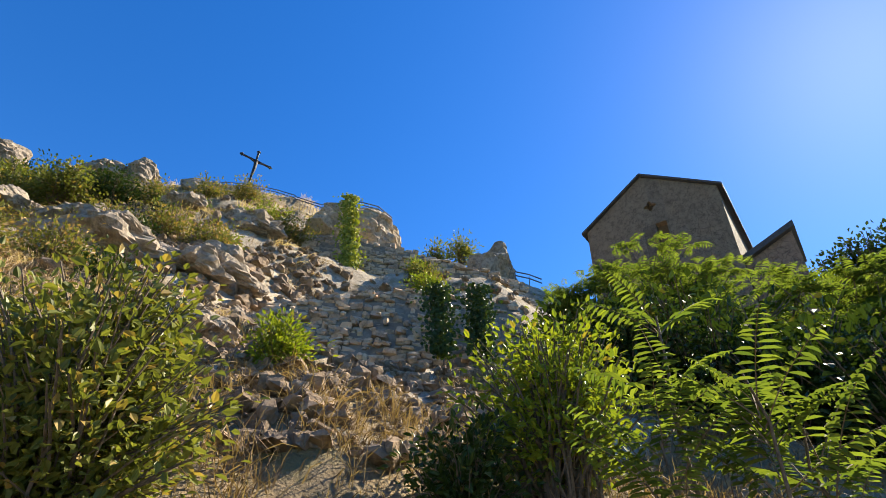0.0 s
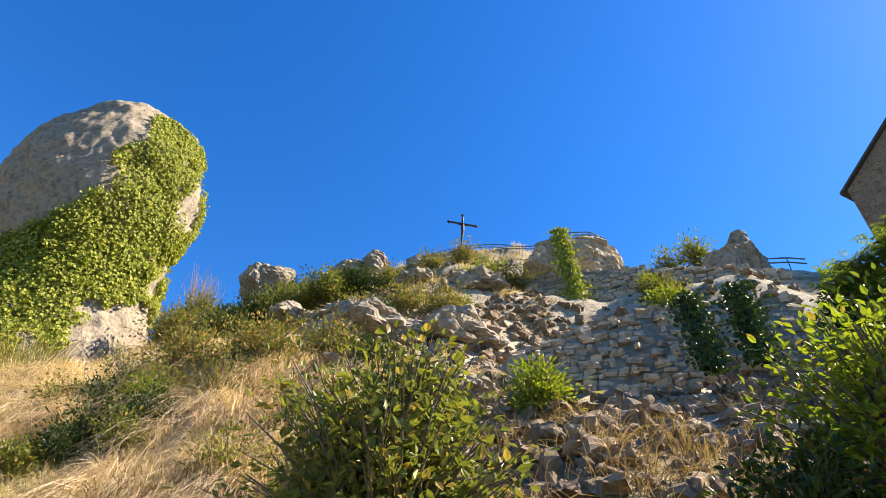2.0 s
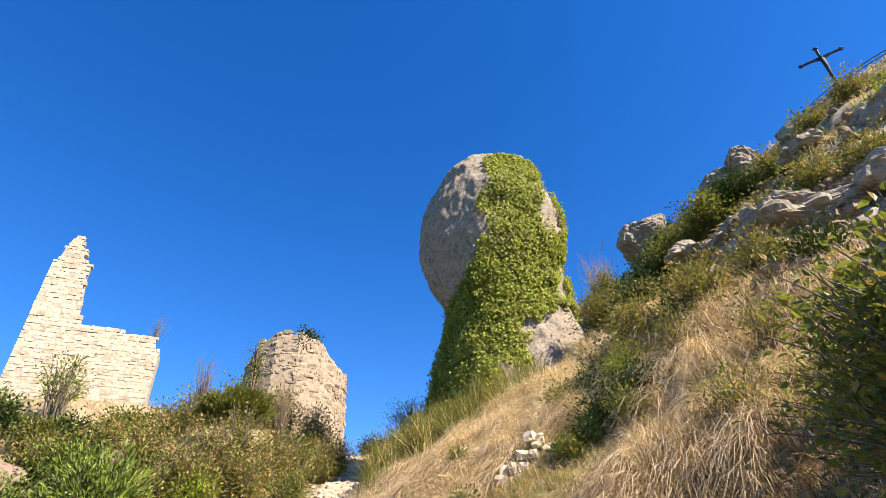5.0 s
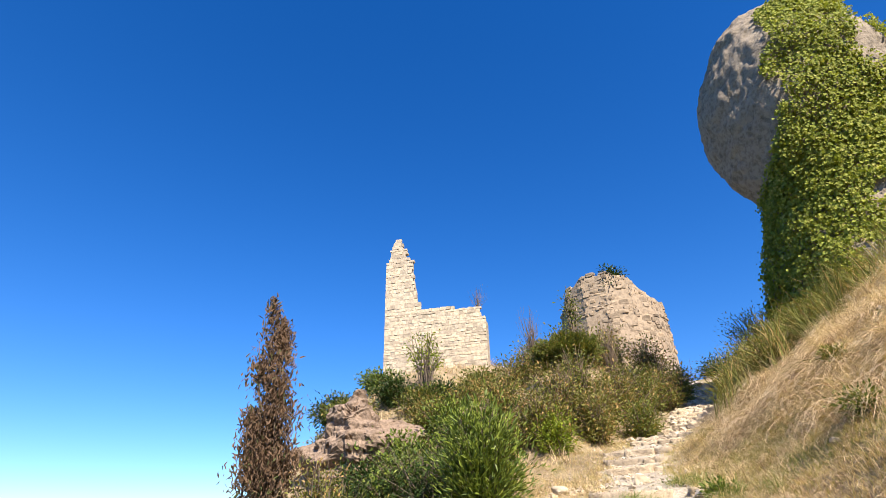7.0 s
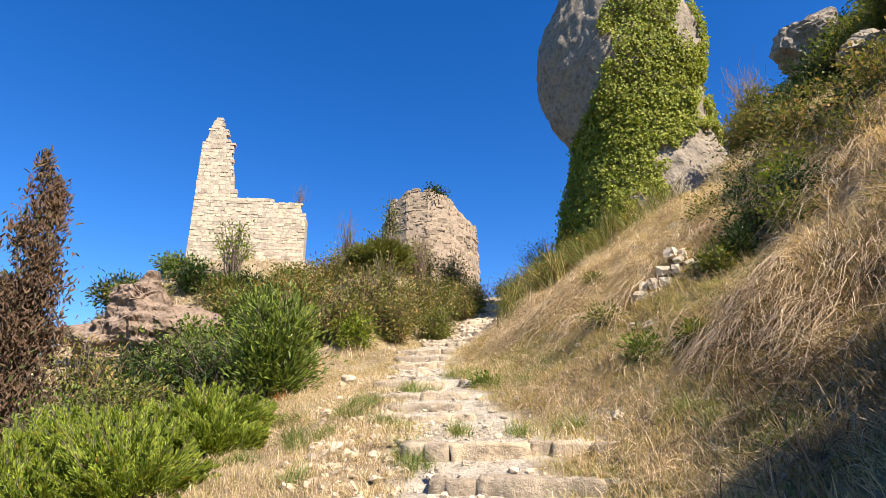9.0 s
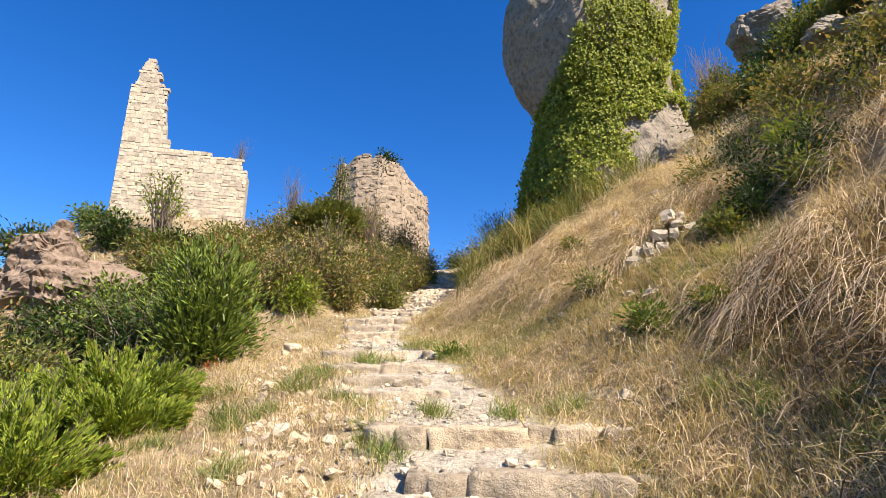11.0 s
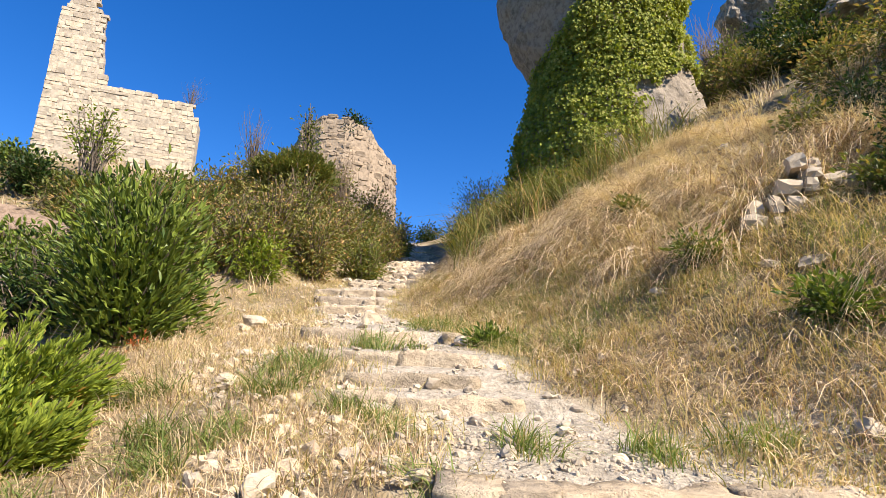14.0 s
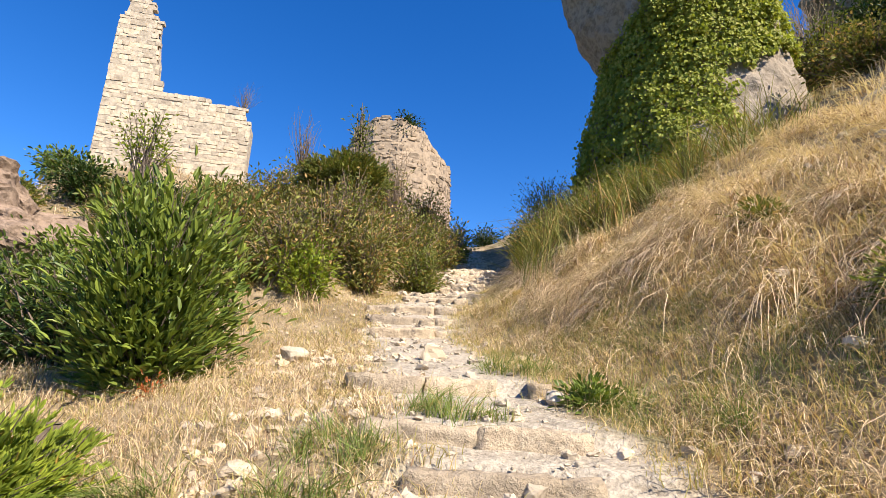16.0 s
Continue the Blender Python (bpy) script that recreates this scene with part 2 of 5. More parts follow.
# Browner straw, also darkened so that its colour holds the slope's shade.
SHADED_BROWN_STRAW = leaf_material("shaded_brown_straw", (0.38, 0.265, 0.16), (0.21, 0.14, 0.085), (0.12, 0.08, 0.05), 0.3, 0.8, 0.22)
GREEN_GRASS = leaf_material("fading_green_grass", (0.40, 0.345, 0.125), (0.26, 0.245, 0.08), (0.60, 0.44, 0.235), 0.5, 0.6, 0.3)

TUFT = leaf_material("green_tuft_blade", (0.218, 0.26, 0.0672), (0.109, 0.168, 0.042), (0.42, 0.336, 0.168), 0.25, 0.6, 0.35)

# ---- the lie of the land ----
STEPS = [(5.9, 0.42), (6.6, 0.62), (7.3, 0.93), (8.8, 1.30), (9.25, 1.47), (9.9, 1.68), (11.2, 1.98), (15.5, 2.82), (16.3, 3.12), (17.2, 3.45)]


def path_x(y):
    return lerp(y, [(-30, 3.0), (-8, 0.8), (0, -0.5), (3, -1.9), (6.5, -1.5), (8, -1.7), (9.5, -2.6), (12, -3.5), (16, -4.6), (19, -4.3), (24, -4.0), (30, -4.3), (36, -5.2), (60, -6)])


def path_z(y):
    """Ground along the path, with a drop at each step's front."""
    y = np.asarray(y, float)
    z = lerp(y, [(-60, -8), (-30, -3.5), (-6, -0.7), (0, -0.3), (1.3, -0.45), (3.1, -0.25), (5.8, 0.25)])
    z = np.where(y > 5.8, lerp(y, [(5.8, 0.25), (17.3, 3.4), (28, 6.6), (31.5, 7.6), (36, 9.5), (38, 9.2), (60, 5), (90, 0)]), z)
    for k, (front, top) in enumerate(STEPS):
        end = STEPS[k + 1][0] if k + 1 < len(STEPS) else front + 1.0
        low = STEPS[k + 1][1] - 0.11 if k + 1 < len(STEPS) else 3.75
        inside = (y >= front) & (y < end)
        z = np.where(inside, top + (low - top) * np.clip((y - front) / (end - front), 0, 1) - 0.02, z)
    return z


def smooth_z(y):
    return lerp(y, [(-60, -8), (-30, -3.5), (-6, -0.7), (0, -0.3), (1.3, -0.45), (3.1, -0.25), (5.8, 0.35), (7.4, 0.9), (10.5, 1.75), (12.3, 2.1), (15.5, 2.7), (17.3, 3.45), (28, 6.6), (31.5, 7.6), (36, 9.5), (38, 9.2), (60, 5), (90, 0)])


def ridge_z(y):
    return lerp(y, [(-60, 12), (-30, 19), (-8, 21.5), (2, 17.6), (9, 18.5), (11.5, 20.2), (14, 23.2), (18, 27.4), (23, 31.0), (26, 31), (30, 29.8), (35, 28.2), (41, 27.5), (48, 22), (60, 14), (90, 4)])


def land_z(x, y, rough=True):
    x, y = np.asarray(x, float), np.asarray(y, float)
    u = x - path_x(y)
    half = lerp(y, [(0, 1.3), (5, 1.3), (7.4, 1.2), (9, 0.9), (14, 0.9), (20, 0.75), (36, 0.7)])
    on_path = np.clip(1 - (np.abs(u) - half) / 0.35, 0, 1)
    along = smooth_z(y) * (1 - on_path) + path_z(y) * on_path
    k = lerp(y, [(-30, 0.5), (0, 0.68), (8, 0.70), (14, 0.70), (18, 0.58), (28, 0.56), (36, 0.5), (45, 0.45)])
    w = np.maximum(u - half, 0)
    bank = k * (w - 0.5 * (1 - np.exp(-w / 0.5)))
    bank = bank + 0.45 * np.maximum(u - 16, 0) * np.clip((y - 13) / 5, 0, 1) - 0.25 * np.clip((u - 4.5) / 4, 0, 1) * np.clip((10.5 - u) / 4, 0, 1) * np.clip((y - 17) / 3, 0, 1) * np.clip((27 - y) / 3, 0, 1) * 7
    bank = bank - 1.0 * np.clip((u - 10.5) / 2.5, 0, 1) * np.clip((21.5 - u) / 2.5, 0, 1) * np.clip((y + 3) / 3, 0, 1) * np.clip((11 - y) / 3, 0, 1)
    right = along + bank
    top = ridge_z(y) + 0.05 * np.maximum(u - 25, 0)
    soft = 0.8
    right = np.where(u > 2, -soft * np.log(np.exp(-np.clip(right - top, -30, 30) / soft) + 1) + top, right)
    # the side that falls to the valley, with the mound that carries the ruin
    v = np.maximum(-u - half, 0)
    left = along - 0.13 * v - 0.35 * np.maximum(v - 5, 0) * np.clip((16 - y) / 8, 0, 1) - 0.5 * np.maximum(v - 17, 0)
    mound = 5.6 * np.exp(-(((x + 18) / 6.0) ** 2) - np.clip((25 - y) / 7.5, 0, 9) ** 2 - np.clip((y - 29) / 9, 0, 9) ** 2)
    mound += 2.3 * np.exp(-(((x + 9.5) / 3.0) ** 2) - np.clip((23 - y) / 5.5, 0, 9) ** 2 - np.clip((y - 30) / 9, 0, 9) ** 2)
    mound += 7.5 * np.exp(-(((x + 12) / 6) ** 2) - (((y - 47) / 8) ** 2))
    left = left + mound * np.clip((v - 0.3) / 1.5, 0, 1)
    z = np.where(u > 0, right, left)
    if rough:
        p = np.stack([x, y, 0 * x], -1).reshape(-1, 3)
        n1 = fbm(p, 5.0, 4, 3).reshape(x.shape)
        n2 = fbm(p, 1.1, 3, 9).reshape(x.shape)
        away = np.clip((np.abs(u) - half - 0.2) / 3, 0, 1)
        hill = np.clip((u - 4) / 6, 0, 1)
        z = z + away * (0.22 * n1 + 0.15 * n2) + hill * 0.55 * n1 + 0.025 * n2
    # the valley and the hills beyond it
    r = np.hypot(x, y)
    p = np.stack([x, y, 0 * x], -1).reshape(-1, 3)
    far = np.clip((r - 70) / 250, 0, 1)
    hills = -70 + 22 * fbm(p, 500, 4, 5).reshape(x.shape) + 125 * np.clip((r - 1500) / 900, 0, 1)
    return z * (1 - far) + hills * far


def grid_lines(dense, mid, far_end):
    a = np.arange(dense[0], dense[1], 0.14)
    lo, hi = np.arange(mid[0], dense[0], 0.45), np.arange(dense[1], mid[1], 0.45)
    out = np.geomspace(1.0, far_end, 36)
    return np.concatenate([mid[0] - out[::-1], lo, a, hi, mid[1] + out])


gx, gy = grid_lines((-7.0, 4.5), (-32, 48), 3400), grid_lines((2.5, 19.0), (-25, 66), 3400)
GX, GY = np.meshgrid(gx, gy)
GZ = land_z(GX, GY)
index = np.arange(GX.size).reshape(GX.shape)
quads = np.stack([index[:-1, :-1], index[:-1, 1:], index[1:, 1:], index[1:, :-1]], -1).reshape(-1, 4)
me = mesh_data("ground", np.stack([GX, GY, GZ], -1).reshape(-1, 3), quads, GROUND, True)
off = np.abs(GX - path_x(GY))
bare = np.clip(1.1 - off / lerp(GY, [(0, 1.3), (9, 1.2), (14, 1.3), (18, 0.9), (36, 0.7)]), 0, 1) * np.clip((GY + 10) / 8, 0, 1) * np.clip((40 - GY) / 3, 0, 1)
sweep = np.clip(1.2 - np.abs(GX + 1.2) / 1.6, 0, 1) * np.clip(1.5 - np.abs(GY - 7.75) / 0.5, 0, 1)
bare = np.maximum(bare, np.minimum(sweep * 1.4, 1))
rocky = np.clip((GX - path_x(GY) - 6) / 3, 0, 1) * np.clip((20 - GY) / 6, 0, 1) * 0.4
me.attributes.new("bare", "FLOAT", "POINT").data.foreach_set("value", np.maximum(bare * 0.75, rocky).ravel().astype(np.float32))
me.attributes.new("far", "FLOAT", "POINT").data.foreach_set("value", np.clip((np.hypot(GX, GY) - 80) / 120, 0, 1).ravel().astype(np.float32))
ground = tagged(new("ground", me), "dry grassy limestone hillside with a worn stony path", "ground", kind="structure")


def surface(x, y):
    return float(land_z(np.array([x]), np.array([y]))[0])


# ---- rocks ----
def ball(level):
    bm = bmesh.new()
    bmesh.ops.create_icosphere(bm, subdivisions=level, radius=1)
    v = np.array([p.co[:] for p in bm.verts])
    f = np.array([[q.index for q in p.verts] for p in bm.faces])
    bm.free()
    return v, f


BALLS = {n: ball(n) for n in (2, 3, 4, 5, 6)}


def rock_mesh(name, size, seed, level=4, rough=0.22, cuts=14, mat=None, block=0.35):
    """A weathered block: a ball cut by planes, then worn and cracked."""
    rng = np.random.default_rng(seed)
    v, f = BALLS[level]
    v = v.copy()
    v = np.sign(v) * np.abs(v) ** (1 - block)
    v = v / np.abs(v).max()
    for _ in range(cuts):
        n = unit(rng.normal(size=3))
        d = rng.uniform(0.62, 0.92)
        over = np.maximum(v @ n - d, 0)
        v = v - over[:, None] * n * 0.92
    s = np.asarray(size, float) / 2
    w = v * s
    scale = s.mean()
    w = w + unit(v) * (rough * scale * (fbm(w + seed * 7.3, scale * 0.9, 5, seed, 0.55))[:, None])
    h = w[:, 2] * 4.5 / scale + 1.6 * vnoise(w + 3.3, scale, seed)
    strata = (np.abs((h % 1) - 0.5) - 0.25) * 0.11 * scale
    blocky = np.round(3 * fbm(w * (1, 1, 1.6) + 9.1, scale * 0.55, 2, seed + 3)) * 0.045 * scale
    pits = -np.clip(0.16 - np.abs(vnoise(w, scale * 0.38, seed + 5)), 0, 1) * 0.55 * scale
    w = w + unit(v * (1, 1, 0.15)) * (strata + blocky + pits)[:, None] * min(1.0, rough / 0.2)
    return mesh_data(name, w, f, mat or CLIFF, False)


def boulder(name, at, size, seed, label, category="rock", level=4, group="", rough=0.22, turn=0, mat=None):
    ob = new(name, rock_mesh(name, size, seed, level, rough, mat=mat))
    ob.matrix_world = pose(*at, 0, 0, turn)
    return tagged(ob, label, category, group)


REDROCK = stone_material("reddish_grey_rock", (0.25, 0.19, 0.15), (0.16, 0.12, 0.092), (0.07, 0.05, 0.04), 1.6, "island", 0.55, 0.0, 0.8)


# the tall rock with the swollen head
def rock_pillar():
    rows = [(6.5, 0.8, 4.8, 4.2), (8.5, 0.7, 4.3, 3.8), (10.2, 0.55, 3.9, 3.4), (12.0, 0.3, 3.3, 3.1), (13.4, 0.1, 2.95, 2.9), (14.8, -0.35, 3.3, 3.0), (16.6, -0.7, 3.85, 3.3), (18.4, -0.75, 4.0, 3.4), (20.2, -0.6, 3.6, 3.1), (21.7, -0.3, 2.9, 2.5), (22.7, -0.1, 1.9, 1.7), (23.3, 0.3, 0.8, 0.8), (23.4, 0.3, 0.02, 0.02)]
    t = np.linspace(0, 1, len(rows))
    tt = np.linspace(0, 1, 150)
    cols = [np.interp(tt, t, c) for c in zip(*rows)]
    for _ in range(6):
        cols = [np.r_[c[0], (c[:-2] + 2 * c[1:-1] + c[2:]) / 4, c[-1]] for c in cols]
    z, cx, rx, ry = cols
    m = 200
    a = np.linspace(0, 2 * np.pi, m, endpoint=False)
    x = 3.6 + cx[:, None] + rx[:, None] * np.sign(np.cos(a)) * np.abs(np.cos(a)) ** 0.9
    y = 24.2 + ry[:, None] * np.sin(a)
    v = np.stack([x, y, np.broadcast_to(z[:, None], x.shape)], -1).reshape(-1, 3)
    n = unit(np.stack([np.cos(a)[None] + 0 * x, np.sin(a)[None] + 0 * x, 0 * x], -1).reshape(-1, 3))
    d = 0.32 * fbm(v, 3.0, 3, 21) + 0.065 * fbm(v * (1, 1, 1.5), 1.1, 5, 25, 0.6) - 0.22 * np.clip(0.12 - np.abs(vnoise(v * (1, 1, 0.35), 1.7, 31)), 0, 1) * 6 * 0.2
    v = v + n * d[:, None]
    flat = np.maximum((-0.80 * (v[:, 0] - 3.3) - 0.60 * (v[:, 1] - 24.2)) / 3.6 - 0.72, 0)
    v = v + n * (0.07 * fbm(v * (1, 1, 0.5), 0.3, 4, 27, 0.65) + 0.05 * fbm(v * (0.5, 0.5, 1.6), 0.8, 3, 28))[:, None]
    v = v + np.array([0.80, 0.60, 0]) * (flat * 3.6 * 0.5)[:, None]
    i = np.arange(len(z) * m).reshape(len(z), m)
    j = np.roll(i, -1, 1)
    f = np.stack([i[:-1], j[:-1], j[1:], i[1:]], -1).reshape(-1, 4)
    ob = tagged(new("rock_pillar", mesh_data("rock_pillar", v, f, CLIFF, True)), "tall grey limestone rock with a swollen rounded head", "rock")
    return ob, v, n


pillar, pillar_v, pillar_n = rock_pillar()


def polar(az, r, el=None):
    x, y = r * math.sin(radians(az)), r * math.cos(radians(az))
    return (x, y, 1.5 + r * math.tan(radians(el))) if el is not None else (x, y)


x, y, z = polar(25.8, 44, 31.2)
boulder("crag", (x, y, z), (5.2, 4.5, 4.4), 5, "pale weathered crag on the ridge", level=5)
x, y, z = polar(35.2, 40, 34.4)
boulder("crag", (x, y, z), (3.2, 3.0, 3.2), 11, "pale weathered crag on the ridge beside a larger one", level=5)
x, y, z = polar(38.8, 40, 34.7)
boulder("crag", (x, y, z), (3.6, 3.2, 3.4), 12, "pale weathered crag with a split top on the ridge", level=5)
x, y, z = polar(64.2, 26.5, 33.2)
boulder("knoll", (x, y, z - 0.3), (9.0, 7.5, 5.6), 17, "broad rounded limestone knob carrying a railing", level=6, rough=0.12)
x, y, z = polar(82, 27, 32.0)
boulder("crag", (x, y, z), (3.8, 3.4, 4.4), 23, "pointed grey crag at the end of the wall", level=5)
x, y, z = polar(50, 36.5, 35.4)
boulder("rock_platform", (x, y, z), (10.5, 6, 3.0), 29, "low rock platform under the crucifix", level=5, turn=-40, rough=0.12)
boulder("outcrop", (-15.4, 17.2, 4.4), (5.0, 3.5, 4.2), 35, "reddish grey outcrop below the ruin", level=6, turn=20, rough=0.3, mat=REDROCK)


# ---- masonry ----
def stone_shapes(n, seed, rough=0.035, corners=0.98):
    """Chamfered unit blocks, each a little out of true."""
    rng = np.random.default_rng(seed)
    out = []
    for _ in range(n):
        bm = bmesh.new()
        bmesh.ops.create_cube(bm, size=1.0)
        bmesh.ops.subdivide_edges(bm, edges=list(bm.edges), cuts=1, use_grid_fill=True)
        for q in bm.verts:
            corner = sum(abs(c) > 0.4 for c in q.co)
            q.co *= {3: corners, 2: 0.5 + corners / 2, 1: 1.0}[corner]
            q.co += Vector(rng.uniform(-rough, rough, 3))
        bmesh.ops.triangulate(bm, faces=list(bm.faces))
        out.append((np.array([q.co[:] for q in bm.verts]), np.array([[e.index for e in p.verts] for p in bm.faces])))
        bm.free()
    return out


SHAPES = stone_shapes(12, 4) + stone_shapes(12, 5, 0.085, 0.86) + stone_shapes(12, 6, 0.012, 0.985)
SHAPE_MESHES = {}


def shape_mesh(k, mat):
    if (k, mat.name) not in SHAPE_MESHES:
        SHAPE_MESHES[k, mat.name] = mesh_data("stone", *SHAPES[k], mat)
    return SHAPE_MESHES[k, mat.name]


def courses(start, end, bottom, top, seed, length=(0.25, 0.6), height=(0.16, 0.3), depth=0.35, lean=0.0, jitter=0.05, gap=0.02, miss=0.0, proud=0.1, tilt=0.05, trim=False):
    """Stones laid in rough courses on the upright face from start to end; bottom(u) and top(u) bound it. Gives 4 x 4 matrices."""
    rng = np.random.default_rng(seed)
    a, b = np.array(start, float), np.array(end, float)
    run = np.linalg.norm(b - a)
    d = (b - a) / run
    n = np.array([d[1], -d[0]])
    lo = min(bottom(u) for u in np.linspace(0, run, 40))
    hi = max(top(u) for u in np.linspace(0, run, 40))
    z, out = lo, []
    while z < hi:
        h = rng.uniform(*height)
        u = -rng.uniform(0, length[0])
        while u < run:
            w = rng.uniform(*length)
            step = w
            if trim:
                w = min(u + w, run) - max(u, 0)
                u, step = max(u, 0), max(w, 0.02)
            c = u + w / 2
            zz = z + h / 2 + rng.normal(0, 0.015)
            if 0 <= c <= run and bottom(c) <= zz <= top(c) - (0.35 * h if trim else 0) and rng.random() >= miss:
                back = lean * (zz - lo) + rng.normal(0, jitter)
                m = Matrix(((d[0], -n[0], 0, a[0] + d[0] * c - n[0] * back), (d[1], -n[1], 0, a[1] + d[1] * c - n[1] * back), (0, 0, 1, zz), (0, 0, 0, 1)))
                m = m @ Euler(rng.normal(0, tilt, 3)).to_matrix().to_4x4()
                thick = depth * rng.uniform(0.8, 1.2)
                out.append(m @ Matrix.Translation((0, thick / 2 - proud, 0)) @ Matrix.Diagonal((w - gap, thick, h - gap, 1)))
            u += step
        z += h
    return out


def lay(owner, mats, mat, joined_mat, first=300, name="stone", rubble=12):
    """The first stones as parts of their own, the rest as one joined part."""
    for k, m in enumerate(mats[:first]):
        ob = child(name, shape_mesh(rubble + k * 7 % 12, mat), owner)
        ob.matrix_basis = m
    rest = mats[first:]
    if rest:
        vs, fs, at = [], [], 0
        for k, m in enumerate(rest):
            v, f = SHAPES[rubble + k * 5 % 12]
            q = np.array(m)
            vs.append(v @ q[:3, :3].T + q[:3, 3])
            fs.append(f + at)
            at += len(v)
        tagged(child("stones", mesh_data("stones", np.concatenate(vs), np.concatenate(fs), joined_mat), owner), kind="stuff")


def slab(name, start, end, bottom, top, thick, mat, owner, lean=0.0, steps=30, foot=None):
    """The wall's core, behind its facing stones."""
    a, b = np.array(start, float), np.array(end, float)
    d = (b - a) / np.linalg.norm(b - a)
    n = np.array([d[1], -d[0]])
    us = np.linspace(0, np.linalg.norm(b - a), steps)
    v = []
    for u in us:
        p = a + d * u
        for s, z in ((0, bottom(u)), (0, top(u)), (thick, top(u)), (thick, bottom(u))):
            q = p - n * (s + lean * (z - (bottom(u) if foot is None else foot)))
            v.append((q[0], q[1], z))
    f = [[4 * i + k, 4 * i + 4 + k, 4 * i + 4 + (k + 1) % 4, 4 * i + (k + 1) % 4] for i in range(steps - 1) for k in range(4)]
    f += [[3, 2, 1, 0], [4 * steps - 4, 4 * steps - 3, 4 * steps - 2, 4 * steps - 1]]
    return child(name, mesh_data(name, v, f, mat), owner)


# terrace walls on the hill
def wobble(u, seed, amp):
    return amp * float(vnoise(np.array([[u, seed, 0.0]]), 0.9, seed)[0])


lower_a, lower_b = polar(54, 9.7), polar(87, 9.8)
lower_run = math.dist(lower_a, lower_b)
lower = thing("terrace_wall_low", "grey rubble-stone terrace wall on the slope", "wall", kind="structure")
low_bot = lambda u: lerp(u, [(0, 5.4), (lower_run, 4.8)])
low_top = lambda u: lerp(u, [(0, 7.0), (1.2, 7.6), (3.0, 8.0), (lower_run, 7.9)]) + wobble(u, 3, 0.12)
slab("wall_core", lower_a, lower_b, lambda u: low_bot(u) - 0.7, lambda u: low_top(u) - 0.1, 1.2, MORTAR, lower, 0.5, 30, 4.9)
lay(lower, courses(lower_a, lower_b, low_bot, low_top, 8, (0.1, 0.36), (0.07, 0.19), 0.4, 0.5, 0.06, 0.0, 0.05, 0.1, 0.13), WALLSTONE, WALLSTONE_JOINED)

upper_a, upper_b = polar(57, 21.5), polar(86.5, 21.5)
upper_run = math.dist(upper_a, upper_b)
upper = thing("terrace_wall_high", "grey rubble-stone wall along the top of the slope", "wall", kind="structure")
up_bot = lambda u: lerp(u, [(0, 12.6), (upper_run, 12.0)])
up_top = lambda u: lerp(u, [(0, 17.7), (2.0, 17.8), (4.9, 17.3), (7.8, 16.5), (upper_run, 15.4)]) + wobble(u, 5, 0.15)
slab("wall_core", upper_a, upper_b, lambda u: up_bot(u) - 1.0, lambda u: up_top(u) - 0.15, 1.5, MORTAR, upper, 0.3, 30, 12.1)
lay(upper, courses(upper_a, upper_b, up_bot, up_top, 9, (0.18, 0.65), (0.14, 0.36), 0.45, 0.3, 0.06, 0.0, 0.03, 0.1, 0.09), WALLSTONE, WALLSTONE_JOINED)

# dry-stone remnant in the bank
remnant = thing("dry_stone_wall", "collapsed dry-stone wall half buried in dry grass", "wall", kind="structure")
rem_top = lambda u: lerp(u, [(0, 3.45), (0.35, 3.85), (0.7, 3.95), (1.05, 3.55), (1.4, 4.0), (2.8, 4.4)]) + wobble(u, 7, 0.1)
rem_bot = lambda u: lerp(u, [(0, 2.8), (1.0, 2.95), (1.4, 3.4), (2.8, 3.7)])
lay(remnant, courses((0.75, 9.9), (1.8, 9.58), rem_bot, rem_top, 14, (0.14, 0.3), (0.12, 0.22), 0.34, 0.35, 0.05, 0.015, 0.08, 0.1, 0.12) + courses((1.8, 9.58), (3.3, 8.95), rem_bot, rem_top, 15, (0.12, 0.3), (0.1, 0.2), 0.3, 0.4, 0.1, 0.02, 0.72, 0.12, 0.2), PALE, PALE_JOINED)

# the ruin on the mound
ruin = thing("ruined_tower", "ruined pale stone tower stump with a broken wall", "ruin")
ra, rb = (-21.4, 26.5), (-15.1, 28.6)
ruin_run = float(np.linalg.norm(np.subtract(rb, ra)))
TOWER, LOW, HIGH = 0.345 * ruin_run, 14.8, 20.1
ruin_top = lambda u: lerp(u / TOWER, [(0, LOW + 0.60 * (HIGH - LOW)), (0.05, LOW + 0.63 * (HIGH - LOW)), (0.1, LOW + 0.70 * (HIGH - LOW)), (0.22, HIGH - 0.25), (0.38, HIGH), (0.5, HIGH - 0.2), (0.56, LOW + 0.88 * (HIGH - LOW)), (0.6, LOW + 0.74 * (HIGH - LOW)), (0.78, LOW + 0.69 * (HIGH - LOW)), (0.84, LOW + 0.55 * (HIGH - LOW)), (0.90, LOW + 0.36 * (HIGH - LOW)), (0.94, LOW + 0.30 * (HIGH - LOW)), (0.98, LOW + 0.08 * (HIGH - LOW)), (1.0, LOW), (1.8, LOW - 0.3), (2.35, LOW - 0.55), (2.45, LOW - 0.3), (2.75, LOW - 0.4), (2.9, LOW - 1.3)]) + wobble(u, 9, 0.12)
ruin_bot = lambda u: lerp(u, [(0, 7.6), (ruin_run, 8.6)])
slab("wall_core", ra, rb, lambda u: ruin_bot(u) - 1, lambda u: min(ruin_top(u), ruin_top(u + 0.22)) - 0.1, 0.9, PALE_MORTAR, ruin, 0.0, 90)
